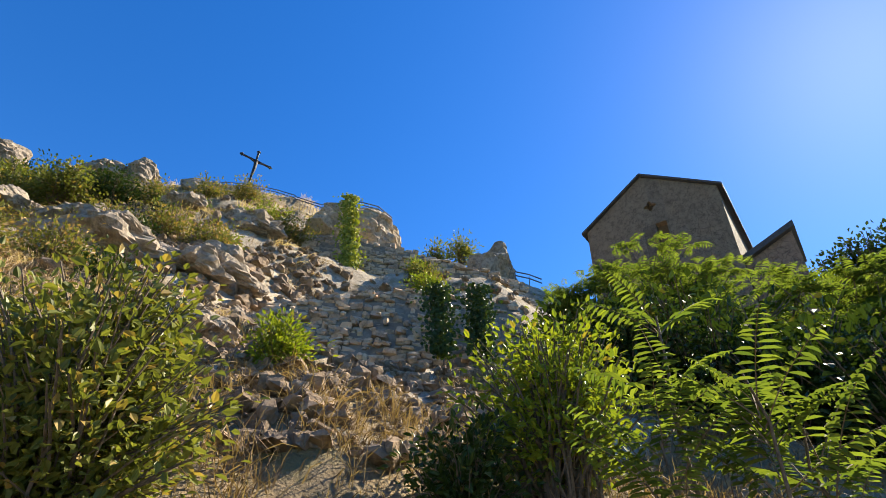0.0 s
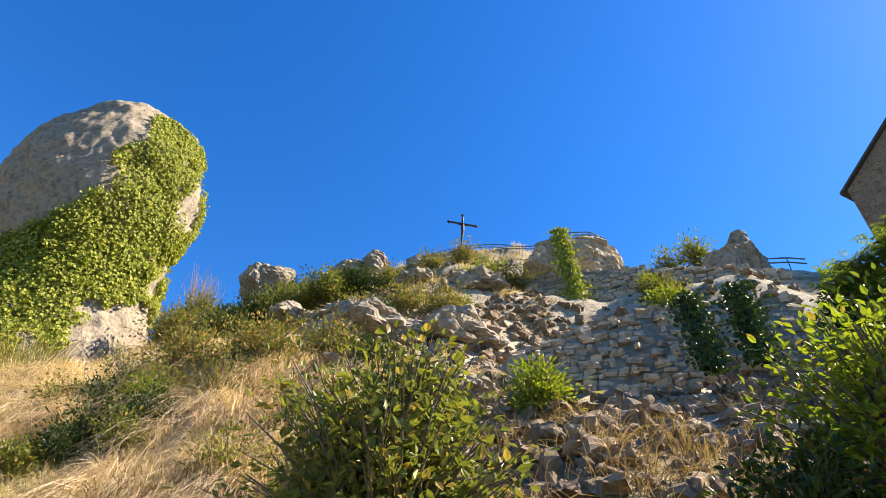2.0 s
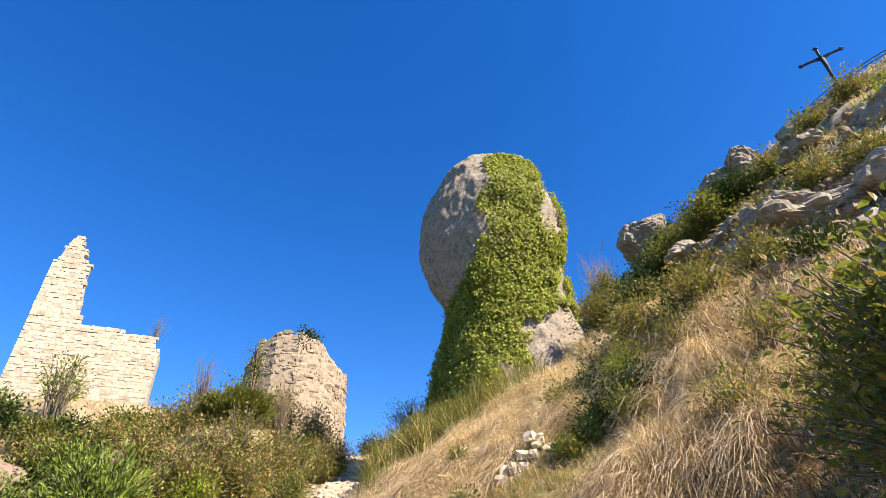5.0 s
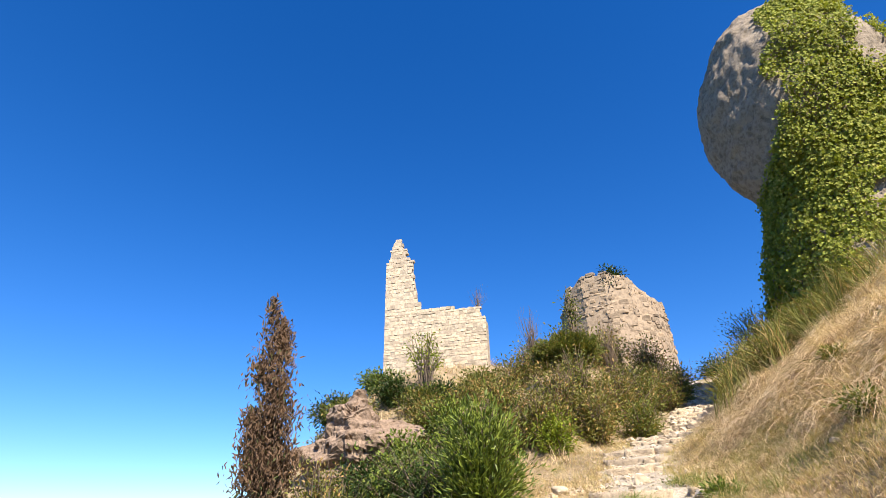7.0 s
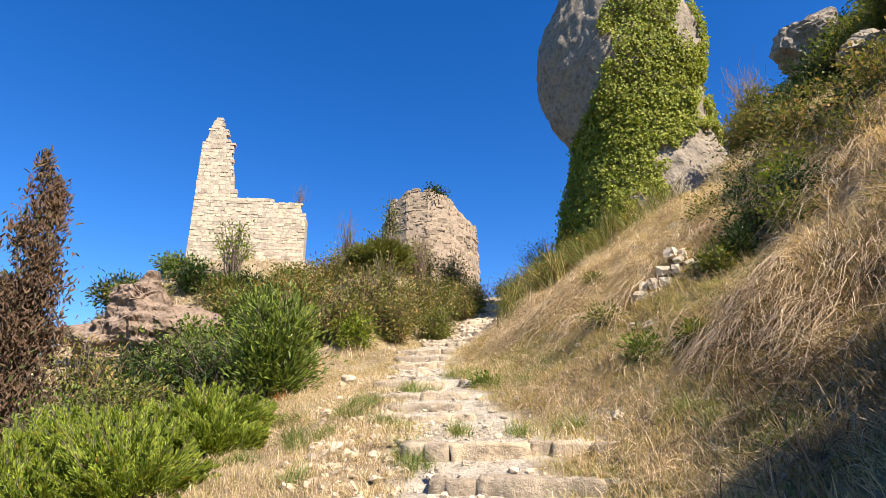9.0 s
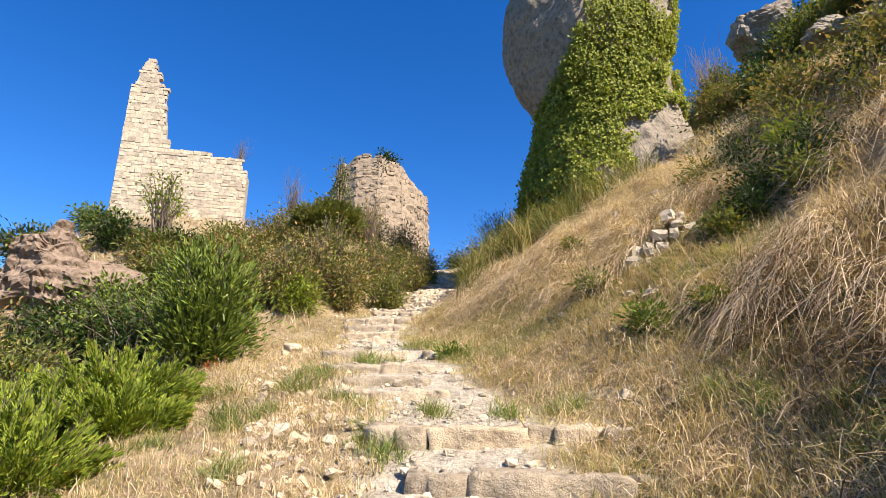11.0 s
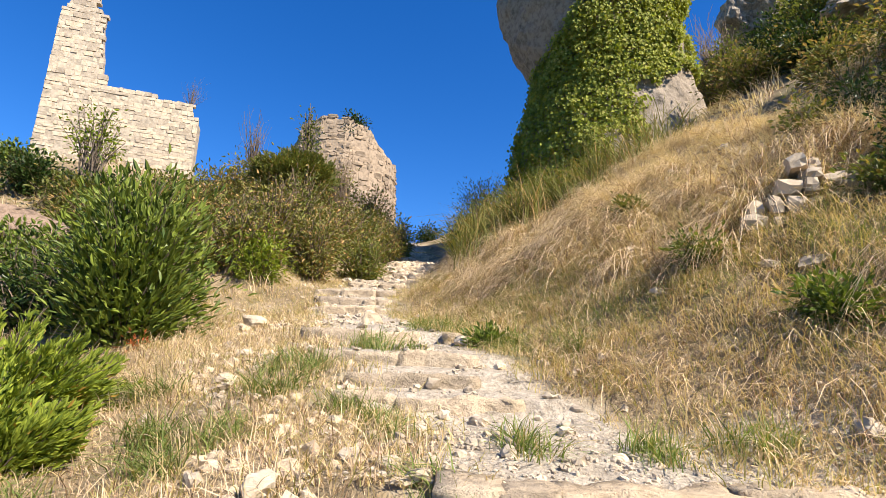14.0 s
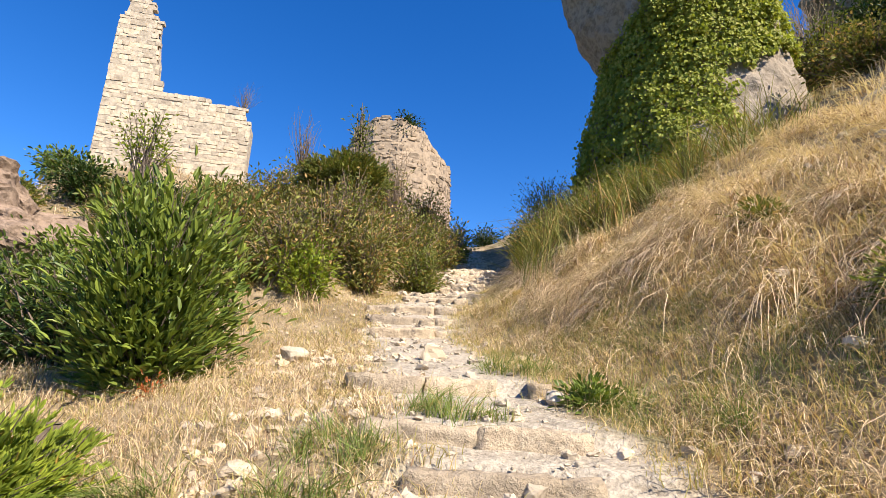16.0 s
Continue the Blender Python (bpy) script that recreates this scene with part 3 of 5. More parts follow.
ruin_stones = courses(ra, rb, ruin_bot, ruin_top, 31, (0.16, 0.55), (0.14, 0.3), 0.24, 0.0, 0.014, 0.018, 0.01, 0.018, 0.03, True)
ruin_stones += courses((ra[0] - 0.35, ra[1] + 0.85), ra, lambda u: 7.6, lambda u: LOW + 0.58 * (HIGH - LOW), 32, (0.22, 0.5), (0.14, 0.26), 0.22, 0.0, 0.008, 0.016, 0.0, 0.012, 0.012, True)
lay(ruin, ruin_stones, PALE, PALE_JOINED, rubble=0)

# the round stump further on
TAN = stone_material("tan_rubble", (0.36, 0.285, 0.21), (0.28, 0.22, 0.16), (0.17, 0.13, 0.095), 1.0, "object", 0.4)
TAN_JOINED = stone_material("tan_rubble_rest", (0.36, 0.285, 0.21), (0.28, 0.22, 0.16), (0.17, 0.13, 0.095), 1.0, "island", 0.4)
stump = thing("round_tower_stump", "broken round tower stump of pale stone, grown over", "ruin")
sx, sy, sr = -11.6, 46.0, 4.6
for k in range(14):
    a0, a1 = 2 * math.pi * k / 14, 2 * math.pi * (k + 1) / 14
    p0, p1 = (sx + sr * math.cos(a0), sy + sr * math.sin(a0)), (sx + sr * math.cos(a1), sy + sr * math.sin(a1))
    tops = (21.1 - 2.6 * abs(math.cos(a0)) ** 1.5 + 0.3 * math.sin(5 * a0), 21.1 - 2.6 * abs(math.cos(a1)) ** 1.5 + 0.3 * math.sin(5 * a1))
    ln = math.dist(p0, p1)
    top = lambda u, tops=tops, ln=ln, k=k: tops[0] + (tops[1] - tops[0]) * u / ln + wobble(u + 3 * k, 11, 0.35)
    slab("wall_core", p0, p1, lambda u: 11.0, lambda u, top=top: top(u) - 0.04, 1.2, TAN_JOINED, stump, 0.04, 8, 12.0)
    lay(stump, courses(p0, p1, lambda u: 12.0, top, 50 + k, (0.25, 0.9), (0.16, 0.5), 0.3, 0.04, 0.03, 0.0, 0.25, 0.03, 0.06), TAN, TAN_JOINED, 16)

# ---- steps ----
STEP_ENDS = [(-1.9, -0.1), (-2.0, 0.0), (-2.5, 0.25), (-3.4, -1.9), (-3.4, -2.2), (-3.8, -2.2), (-4.3, -2.35), (-5.1, -3.8), (-5.4, -3.8), (-5.7, -3.8)]
rng = np.random.default_rng(77)


def ledge_stone(size, seed):
    """A worn flat block: a fine box, rounded at its top edge and pitted."""
    w, d, h = size
    nx, ny, nz = max(2, int(w / 0.09)), max(2, int(d / 0.12)), 3
    xs, ys = np.linspace(-0.5, 0.5, nx + 1), np.linspace(-0.5, 0.5, ny + 1)
    rim = [(x, ys[0]) for x in xs[:-1]] + [(xs[-1], y) for y in ys[:-1]] + [(x, ys[-1]) for x in xs[:0:-1]] + [(xs[0], y) for y in ys[:0:-1]]
    v, index = [], {}
    for x in xs:
        for y in ys:
            index[x, y] = len(v)
            v.append((x * w * 0.97, y * d * 0.97, h / 2))
    f = [(index[xs[a], ys[b]], index[xs[a + 1], ys[b]], index[xs[a + 1], ys[b + 1]], index[xs[a], ys[b + 1]]) for a in range(nx) for b in range(ny)]
    last = [index[p] for p in rim]
    for k in range(nz):
        ring = list(range(len(v), len(v) + len(rim)))
        z = h / 2 - h * (0.18, 0.55, 1.0)[k]
        v += [(x * w, y * d, z) for x, y in rim]
        f += [(last[j], ring[j], ring[(j + 1) % len(rim)], last[(j + 1) % len(rim)]) for j in range(len(rim))]
        last = ring
    v = np.array(v)
    v = v + 0.032 * np.stack([fbm(v + seed, 0.22, 3, seed + c) for c in range(3)], -1) * (1, 1.4, 0.7) + rng.normal(0, 0.006, v.shape)
    return mesh_data("ledge_stone", v, f, STEPSTONE, True)


for k, ((front, top), (x0, x1)) in enumerate(zip(STEPS, STEP_ENDS)):
    step = thing("stone_step", "worn pale limestone step set in the dry path", "step", "steps up the hill path")
    x = x0 + rng.uniform(0, 0.1)
    while x < x1 - 0.1:
        w = min(rng.choice([0.25, 0.5, 0.8, 1.1]) * rng.uniform(0.8, 1.25), x1 - x + 0.05)
        if rng.random() > 0.03:
            tall, deep_ = 0.24, rng.uniform(0.3, 0.55)
            ob = child("stone", ledge_stone((w + 0.02, deep_, tall), 400 + int(rng.integers(500))), step)
            ob.matrix_basis = pose(x + w / 2, front + deep_ / 2 - 0.17 + rng.normal(0, 0.015) + 0.07 * math.sin(x * 1.9 + 3 * front), top - tall / 2 + 0.005 - 0.03 * rng.random(), *(rng.normal(0, 1, 3) * (1.2, 1.2, 1.8)))
        x += w
# worn stair of flat stones on the upper path
for k in range(15):
    yy = 18.2 + 0.95 * k + rng.uniform(-0.25, 0.25)
    step = thing("stone_step", "rough flat stone step high on the path", "step", "upper steps of the path")
    x = float(path_x(yy)) - rng.uniform(0.5, 0.8)
    while x < float(path_x(yy)) + 0.6:
        w = rng.uniform(0.25, 0.7)
        if rng.random() > 0.15 or not step.children:
            ob = child("stone", ledge_stone((w, 0.42, 0.2), 1000 + int(rng.integers(500))), step)
            ob.matrix_basis = pose(x + w / 2, yy + rng.normal(0, 0.1), surface(x + w / 2, yy) - 0.02, *(rng.normal(0, 1, 3) * (3, 3, 9)))
        x += w

# scattered rock rubble on the slope
def scatter_rocks(name, label, spots, sizes, seed, mat, sink=0.25):
    rng = np.random.default_rng(seed)
    vs, fs, at = [], [], 0
    v0, f0 = BALLS[2]
    for (x, y, z), s in zip(spots, sizes):
        v = v0.copy()
        for _ in range(7):
            n = unit(rng.normal(size=3))
            v = v - np.maximum(v @ n - rng.uniform(0.5, 0.85), 0)[:, None] * n
        q = np.array(Euler(rng.uniform(-0.5, 0.5, 3)).to_matrix())
        v = (v * rng.uniform(0.6, 1.1, 3) * (1.2, 1.0, 0.8) * s / 2) @ q.T
        v = v + 0.06 * s * rng.normal(size=v.shape)
        vs.append(v + (x, y, z + s * (0.5 - sink) * 0.6))
        fs.append(f0 + at)
        at += len(v)
    return tagged(new(name, mesh_data(name, np.concatenate(vs), np.concatenate(fs), mat)), label, "rocks", kind="stuff")


def on_land(xy):
    xy = np.asarray(xy, float)
    return np.column_stack([xy, land_z(xy[:, 0], xy[:, 1])])


def fan(rng, n, az, r):
    """Random places between two bearings and two ranges."""
    a, d = np.radians(rng.uniform(*az, n)), np.sqrt(rng.uniform(r[0] ** 2, r[1] ** 2, n))
    return np.column_stack([d * np.sin(a), d * np.cos(a)])


rng = np.random.default_rng(5)
xy = np.concatenate([fan(rng, 1000, (38, 86), (5.0, 9.6)), fan(rng, 900, (34, 62), (9, 20)), fan(rng, 260, (56, 86), (10.5, 21)), fan(rng, 200, (36, 60), (18, 30))])
scatter_rocks("rubble", "loose grey limestone rubble on the slope", on_land(xy), (0.07 + 0.36 * rng.random(len(xy)) ** 2) * np.where(np.hypot(*xy.T) > 11, 1.7, 1.0), 6, RUBBLE)
xy = np.concatenate([fan(rng, 60, (14, 40), (8, 14)), np.column_stack([rng.uniform(-0.3, 4.5, 40), rng.uniform(9, 14, 40)])])
scatter_rocks("rubble", "pale stones showing through the dry grass bank", on_land(xy), rng.uniform(0.08, 0.3, len(xy)), 7, PALE_JOINED)
yy = rng.uniform(2.0, 19, 2600)
xy = np.column_stack([path_x(yy) + rng.normal(-0.3, 0.85, 2600), yy])
scatter_rocks("path_stones", "small pale stones loose on the path", on_land(xy), 0.018 + 0.14 * rng.random(2600) ** 5, 8, PALE_JOINED, 0.35)
xy = np.column_stack([rng.uniform(-3.2, 0.4, 1500), rng.uniform(7.35, 8.35, 1500)])
scatter_rocks("gravel", "pale crushed stone spread behind the wide ledge", on_land(xy), 0.012 + 0.05 * rng.random(1500) ** 3, 13, PALE_JOINED, 0.4)
yy = rng.uniform(6.3, 13.5, 420)
xy = np.column_stack([path_x(yy) - rng.uniform(0.9, 2.3, 420), yy])
scatter_rocks("path_stones", "flat pale stones trodden into the side of the path", on_land(xy), 0.05 + 0.17 * rng.random(420) ** 2, 14, STEP_LOOSE, 0.62)
yy = rng.uniform(18, 35, 260)
xy = np.column_stack([path_x(yy) + rng.normal(0, 0.5, 260), yy])
scatter_rocks("path_stones", "pale stones on the upper part of the path", on_land(xy), rng.uniform(0.12, 0.4, 260), 9, PALE_JOINED, 0.4)
for k, (x, y, s) in enumerate([(-1.45, 8.75, 0.13), (0.05, 7.75, 0.16), (-2.55, 9.15, 0.17), (-3.35, 7.3, 0.2), (-3.6, 7.15, 0.14), (-3.6, 12.5, 0.3), (-5.4, 12.6, 0.3), (-2.3, 10.75, 0.18)]):
    boulder("loose_stone", (x, y, surface(x, y) + s * 0.25), (s * 1.2, s, s * 0.8), 60 + k, "single pale stone lying on the path", "stone", 3, "stones on the path", 0.1, 40 * k, PALE)

# larger outcrops of bedrock
for k, (az, r, size, sink) in enumerate([(39.5, 14.0, (3.2, 1.8, 1.5), 0.3), (34.5, 14.2, (1.6, 1.3, 0.8), 0.35), (46.5, 14.2, (2.4, 1.6, 1.2), 0.3), (51, 15.0, (2.6, 1.7, 1.4), 0.3), (55, 13.6, (2.4, 1.5, 1.2), 0.35), (59, 12.6, (2.0, 1.3, 1.0), 0.4), (36, 22, (3.4, 2.6, 1.9), 0.3), (31, 26, (3.0, 2.4, 1.6), 0.3), (48, 9.5, (1.9, 1.5, 1.1), 0.3), (52, 22, (3.5, 3, 1.8), 0.45), (44, 26, (3.0, 3, 1.6), 0.45), (23, 30, (2.8, 2.4, 1.5), 0.35)]):
    x, y = polar(az, r)
    boulder("outcrop", (x, y, surface(x, y) + size[2] * (0.5 - sink)), size, 80 + k, "pale bedrock outcrop in the dry slope", level=5, group="outcrops on the slope", turn=-az + 20, rough=0.3)


# ---- plants ----
def leaf_arrays(at, axis, up, length, ratio, fold=0.25, bend=0.12):
    """Pointed leaves folded along the midrib: two quads each."""
    n = len(at)
    axis = unit(axis)
    side = unit(np.cross(axis, up))
    up = np.cross(side, axis)
    L = np.broadcast_to(length, (n,))[:, None]
    W = L * ratio / 2
    b, t = at, at + axis * L - up * L * bend
    l1, l2 = at + axis * L * 0.35 + side * W + up * W * fold, at + axis * L * 0.72 + side * W * 0.7 + up * W * fold * 0.6
    r1, r2 = at + axis * L * 0.35 - side * W + up * W * fold, at + axis * L * 0.72 - side * W * 0.7 + up * W * fold * 0.6
    v = np.stack([b, l1, l2, t, r2, r1], 1).reshape(-1, 3)
    i = np.arange(n)[:, None] * 6
    return v, np.concatenate([np.stack([i[:, 0], i[:, 0] + 3, i[:, 0] + 2, i[:, 0] + 1], 1), np.stack([i[:, 0], i[:, 0] + 5, i[:, 0] + 4, i[:, 0] + 3], 1)])


def tubes(lines, radii, sides=4):
    """Tapered tubes along polylines of equal length; lines (n, k, 3), radii (n, k)."""
    lines, radii = np.asarray(lines, float), np.asarray(radii, float)
    n, k, _ = lines.shape
    d = unit(np.gradient(lines, axis=1))
    ref = np.where(np.abs(d[..., 2:]) > 0.9, np.array([1.0, 0, 0]), np.array([0, 0, 1.0]))
    a = unit(np.cross(d, ref))
    b = np.cross(d, a)
    w = np.linspace(0, 2 * np.pi, sides, endpoint=False)
    v = lines[:, :, None] + radii[:, :, None, None] * (a[:, :, None] * np.cos(w)[:, None] + b[:, :, None] * np.sin(w)[:, None])
    i = np.arange(n * k * sides).reshape(n, k, sides)
    j = np.roll(i, -1, 2)
    f = np.stack([i[:, :-1], j[:, :-1], j[:, 1:], i[:, 1:]], -1).reshape(-1, 4)
    return v.reshape(-1, 3), f


def shrub(name, label, base, height, radius, seed, mat, twigs=160, leaves=26, leaf=0.07, ratio=0.5, wood=BARK, leaf_from=0.3, droop=0.1, flat=1.0, group="", category="shrub", crown_low=0.25, stem=0.012, upright=0.1):
    """Stems fan out from the base to an uneven crown; leaves sit along their outer parts."""
    rng = np.random.default_rng(seed)
    base = np.asarray(base, float)
    rx, ry = radius if isinstance(radius, tuple) else (radius, radius)
    a, q = rng.uniform(0, 2 * np.pi, twigs), rng.random(twigs) ** 0.42
    zz = crown_low + (1 - crown_low) * rng.random(twigs) ** 0.8
    belly = np.sqrt(np.clip(1 - ((zz - 0.5) / 0.56) ** 2, 0.05, 1)) * (1 + 0.22 * np.sin(3 * a + seed) + 0.15 * np.sin(5 * a + 2 * seed))
    tip = base + np.column_stack([rx * q * belly * np.cos(a), ry * q * belly * np.sin(a), height * zz * (1 + rng.normal(0, 0.05, twigs)) * flat])
    root = base + np.column_stack([rng.normal(0, 0.12 * rx, twigs), rng.normal(0, 0.12 * ry, twigs), np.full(twigs, -0.1)])
    s = np.linspace(0, 1, 6)[None, :, None]
    mid = root + (tip - root) * 0.5 * np.array([0.6, 0.6, 1.25])
    line = (1 - s) ** 2 * root[:, None] + 2 * s * (1 - s) * mid[:, None] + s**2 * tip[:, None]
    owner = thing(name, label, category, group)
    v, f = tubes(line, stem * height * np.linspace(1, 0.25, 6)[None] * rng.uniform(0.5, 1.2, (twigs, 1)))
    tagged(child("branchwork", mesh_data("branchwork", v, f, wood), owner), kind="stuff")
    t = rng.uniform(leaf_from, 1.0, (twigs, leaves))[..., None]
    at = (1 - t) ** 2 * root[:, None] + 2 * t * (1 - t) * mid[:, None] + t**2 * tip[:, None]
    way = unit(tip - mid)[:, None]
    out = rng.normal(size=at.shape)
    at = at + out * leaf * 1.1 * np.array([1, 1, 0.8])
    axis = unit(unit(out) + way * 0.35 + np.array([0, 0, upright]) - np.array([0, 0, droop]))
    at, axis = at.reshape(-1, 3), axis.reshape(-1, 3)
    up = unit(rng.normal(size=at.shape) * 0.5 + np.array([0, 0, 1]))
    v, f = leaf_arrays(at, axis, up, leaf * rng.uniform(0.6, 1.25, len(at)), ratio)
    tagged(child("foliage", mesh_data("foliage", v, f, mat), owner), kind="stuff")
    return owner


def fronds(roots, ways, lengths, seed, pairs=11, leaflet=0.13, ratio=0.3, sag=0.45):
    """Pinnate leaves: arching stalks with paired leaflets. Gives leaf and stalk arrays."""
    rng = np.random.default_rng(seed)
    s = np.linspace(0, 1, 8)[None, :, None]
    L = np.asarray(lengths)[:, None, None]
    line = roots[:, None] + unit(ways)[:, None] * s * L - np.array([0, 0, 1.0]) * sag * L * s**2
    t = np.linspace(0.18, 1.0, pairs)[None, :, None]
    at = roots[:, None] + unit(ways)[:, None] * t * L - np.array([0, 0, 1.0]) * sag * L * t**2
    along = unit(unit(ways)[:, None] - np.array([0, 0, 1.0]) * 2 * sag * t)
    side = unit(np.cross(along, np.array([0, 0, 1.0])))
    size = leaflet * np.sin(np.pi * (0.25 + 0.68 * t[..., 0])) * L[..., 0] / np.mean(lengths)
    out = [leaf_arrays((at).reshape(-1, 3), (sgn * side + 0.45 * along - np.array([0, 0, 0.35])).reshape(-1, 3) + rng.normal(0, 0.12, (at.shape[0] * pairs, 3)), np.broadcast_to(np.array([0, 0, 1.0]), (at.shape[0] * pairs, 3)), size.reshape(-1), ratio) for sgn in (1, -1)]
    (v1, f1), (v2, f2) = out
    return np.concatenate([v1, v2]), np.concatenate([f1, f2 + len(v1)]), tubes(line, np.broadcast_to(0.006 * np.linspace(1, 0.3, 8)[None] * L[..., 0], (len(roots), 8)), 3)


def frond_plant(name, label, stems, seed, count, length, mat, leaflet=0.13, category="young tree", sag=0.45, pairs=12, wood=BARK, thick=0.02, rise=(0.1, 1.1)):
    """stems: pairs of foot and top; fronds spring from the upper parts."""
    rng = np.random.default_rng(seed)
    owner = thing(name, label, category)
    foot, top = (np.array(c, float) for c in zip(*stems))
    s = np.linspace(0, 1, 7)[None, :, None]
    lines = foot[:, None] * (1 - s) + top[:, None] * s + 0.03 * rng.normal(size=(len(stems), 7, 3)) * s
    v, f = tubes(lines, thick * np.linspace(1, 0.4, 7)[None].repeat(len(stems), 0), 6)
    child("trunk", mesh_data("trunk", v, f, wood, True), owner)
    k = rng.integers(len(stems), size=count)
    t = rng.uniform(0.35, 1, count)[:, None] ** 0.7
    roots = foot[k] * (1 - t) + top[k] * t
    a = rng.uniform(0, 2 * np.pi, count)
    ways = np.column_stack([np.cos(a), np.sin(a), rng.uniform(*rise, count)])
    lv, lf, (tv, tf) = fronds(roots, ways, length * rng.uniform(0.7, 1.2, count), seed, pairs, leaflet, sag=sag)
    tagged(child("stalkwork", mesh_data("stalkwork", tv, tf, TWIG), owner), kind="stuff")
    tagged(child("foliage", mesh_data("foliage", lv, lf, mat), owner), kind="stuff")
    return owner


def frond_tree(name, label, base, height, radius, seed, mat, clumps=40, per=9, length=0.9, leaflet=0.22):
    """A tree of this leaf with trunk, limbs and many tufts of fronds."""
    rng = np.random.default_rng(seed)
    base = np.asarray(base, float)
    owner = thing(name, label, "tree")
    q = unit(rng.normal(size=(clumps, 3))) * rng.random((clumps, 1)) ** 0.4
    tops = base + np.array([0, 0, height * 0.66]) + q * np.array([radius, radius, height * 0.36])
    fork = base + np.array([0, 0, height * 0.32])
    s = np.linspace(0, 1, 6)[None, :, None]
    mid = (fork + tops) / 2 + rng.normal(0, 0.25, tops.shape)
    v, f = tubes((1 - s) ** 2 * fork + 2 * s * (1 - s) * mid[:, None] + s**2 * tops[:, None], (0.045 * np.linspace(1, 0.2, 6))[None].repeat(clumps, 0), 5)
    tagged(child("limbwork", mesh_data("limbwork", v, f, BARK), owner), kind="stuff")
    v, f = tubes(np.array([[base - (0, 0, 0.3), base + (0.05, 0, height * 0.16), fork + (0, 0, 0.1)]]), [[0.14, 0.12, 0.09]], 8)
    child("trunk", mesh_data("trunk", v, f, BARK, True), owner)
    roots = np.repeat(tops, per, 0) + rng.normal(0, 0.12, (clumps * per, 3))
    a = rng.uniform(0, 2 * np.pi, len(roots))
    ways = np.column_stack([np.cos(a), np.sin(a), rng.uniform(0.0, 1.2, len(roots))])
    lv, lf, (tv, tf) = fronds(roots, ways, length * rng.uniform(0.6, 1.2, len(roots)), seed, 9, leaflet, 0.32)
    tagged(child("stalkwork", mesh_data("stalkwork", tv, tf, TWIG), owner), kind="stuff")
    tagged(child("foliage", mesh_data("foliage", lv, lf, mat), owner), kind="stuff")
    return owner


def blades(at, tall, lean, width, seed, spread=0.35, hang=0.42):
    """Grass blades bending over: four points a side, lean (n, 3) is the way they fall."""
    rng = np.random.default_rng(seed)
    n = len(at)
    tall = np.broadcast_to(tall, (n,))[:, None]
    lean = lean + rng.normal(0, spread, (n, 3)) * (1, 1, 0.2)
    side = unit(np.cross(lean + (0, 0, 0.01), np.array([0, 0, 1.0])) + rng.normal(0, 0.3, (n, 3)))
    rows = []
    for s, w in ((0, 1.0), (0.4, 0.85), (0.75, 0.6)):
        c = at + np.array([0, 0, 1.0]) * tall * (s - hang * s * s * np.linalg.norm(lean, axis=1, keepdims=True)) + lean * tall * s**1.7
        rows += [c - side * width * w / 2, c + side * width * w / 2]
    c = at + np.array([0, 0, 1.0]) * tall * (1 - 1.12 * hang * np.linalg.norm(lean, axis=1, keepdims=True)) + lean * tall
    rows += [c - side * width * 0.08, c + side * width * 0.08]
    v = np.stack(rows, 1).reshape(-1, 3)
    i = np.arange(n)[:, None] * 8
    f = np.concatenate([np.stack([i[:, 0] + k, i[:, 0] + k + 1, i[:, 0] + k + 3, i[:, 0] + k + 2], 1) for k in (0, 2, 4)])
    return v, f


def fall_line(xy):
    e = 0.4
    gx_ = (land_z(xy[:, 0] + e, xy[:, 1], False) - land_z(xy[:, 0] - e, xy[:, 1], False)) / (2 * e)
    gy_ = (land_z(xy[:, 0], xy[:, 1] + e, False) - land_z(xy[:, 0], xy[:, 1] - e, False)) / (2 * e)
    return -np.column_stack([gx_, gy_, 0 * gx_])


def grass(name, label, centres, per, clump, tall, width, droop, seed, mat, spread=0.35, hang=0.42):
    """Tufts of blades round each centre."""
    rng = np.random.default_rng(seed)
    n = len(centres)
    xy = np.repeat(centres, per, 0) + rng.normal(0, 1, (n * per, 2)) * clump
    size = np.repeat(rng.uniform(tall[0], tall[1], n), per) * rng.uniform(0.5, 1.15, n * per)
    turn = np.repeat(rng.normal(0, 0.35, (n, 3)), per, 0) * (1, 1, 0)
    at = on_land(xy) - (0, 0, 0.03)
    v, f = blades(at, size, np.clip(fall_line(xy), -1, 1) * droop + turn, width, seed, spread, hang)
    return tagged(new(name, mesh_data(name, v, f, mat)), label, "grass", kind="stuff")


# dry grass on the bank above the path
rng = np.random.default_rng(40)
n = 1750
yy = rng.uniform(6.0, 24, n)
uu = lerp(yy, [(6, 3.3), (11, 3.0), (14, 2.2), (24, 1.6)]) + 7.2 * rng.random(n) ** 1.05
xx = path_x(yy) + uu
keep = (fbm(np.column_stack([yy, uu, 0 * uu]), 2.2, 2, 50) > -0.6) & ~((xx > 0.45) & (xx < 3.4) & (yy > 8.75) & (yy < 10.25))
grass("dry_grass", "long straw-coloured grass hanging down the bank", np.column_stack([path_x(yy) + uu, yy])[keep], 40, 0.085, (0.3, 0.78), 0.010, 0.9, 41, STRAW, 0.48, 0.95)
n = 330
yy = rng.uniform(8.2, 21, n)
uu = lerp(yy, [(6, 3.2), (11, 2.6), (14, 2.0), (24, 1.6)]) + 6.5 * rng.random(n)
xx = path_x(yy) + uu
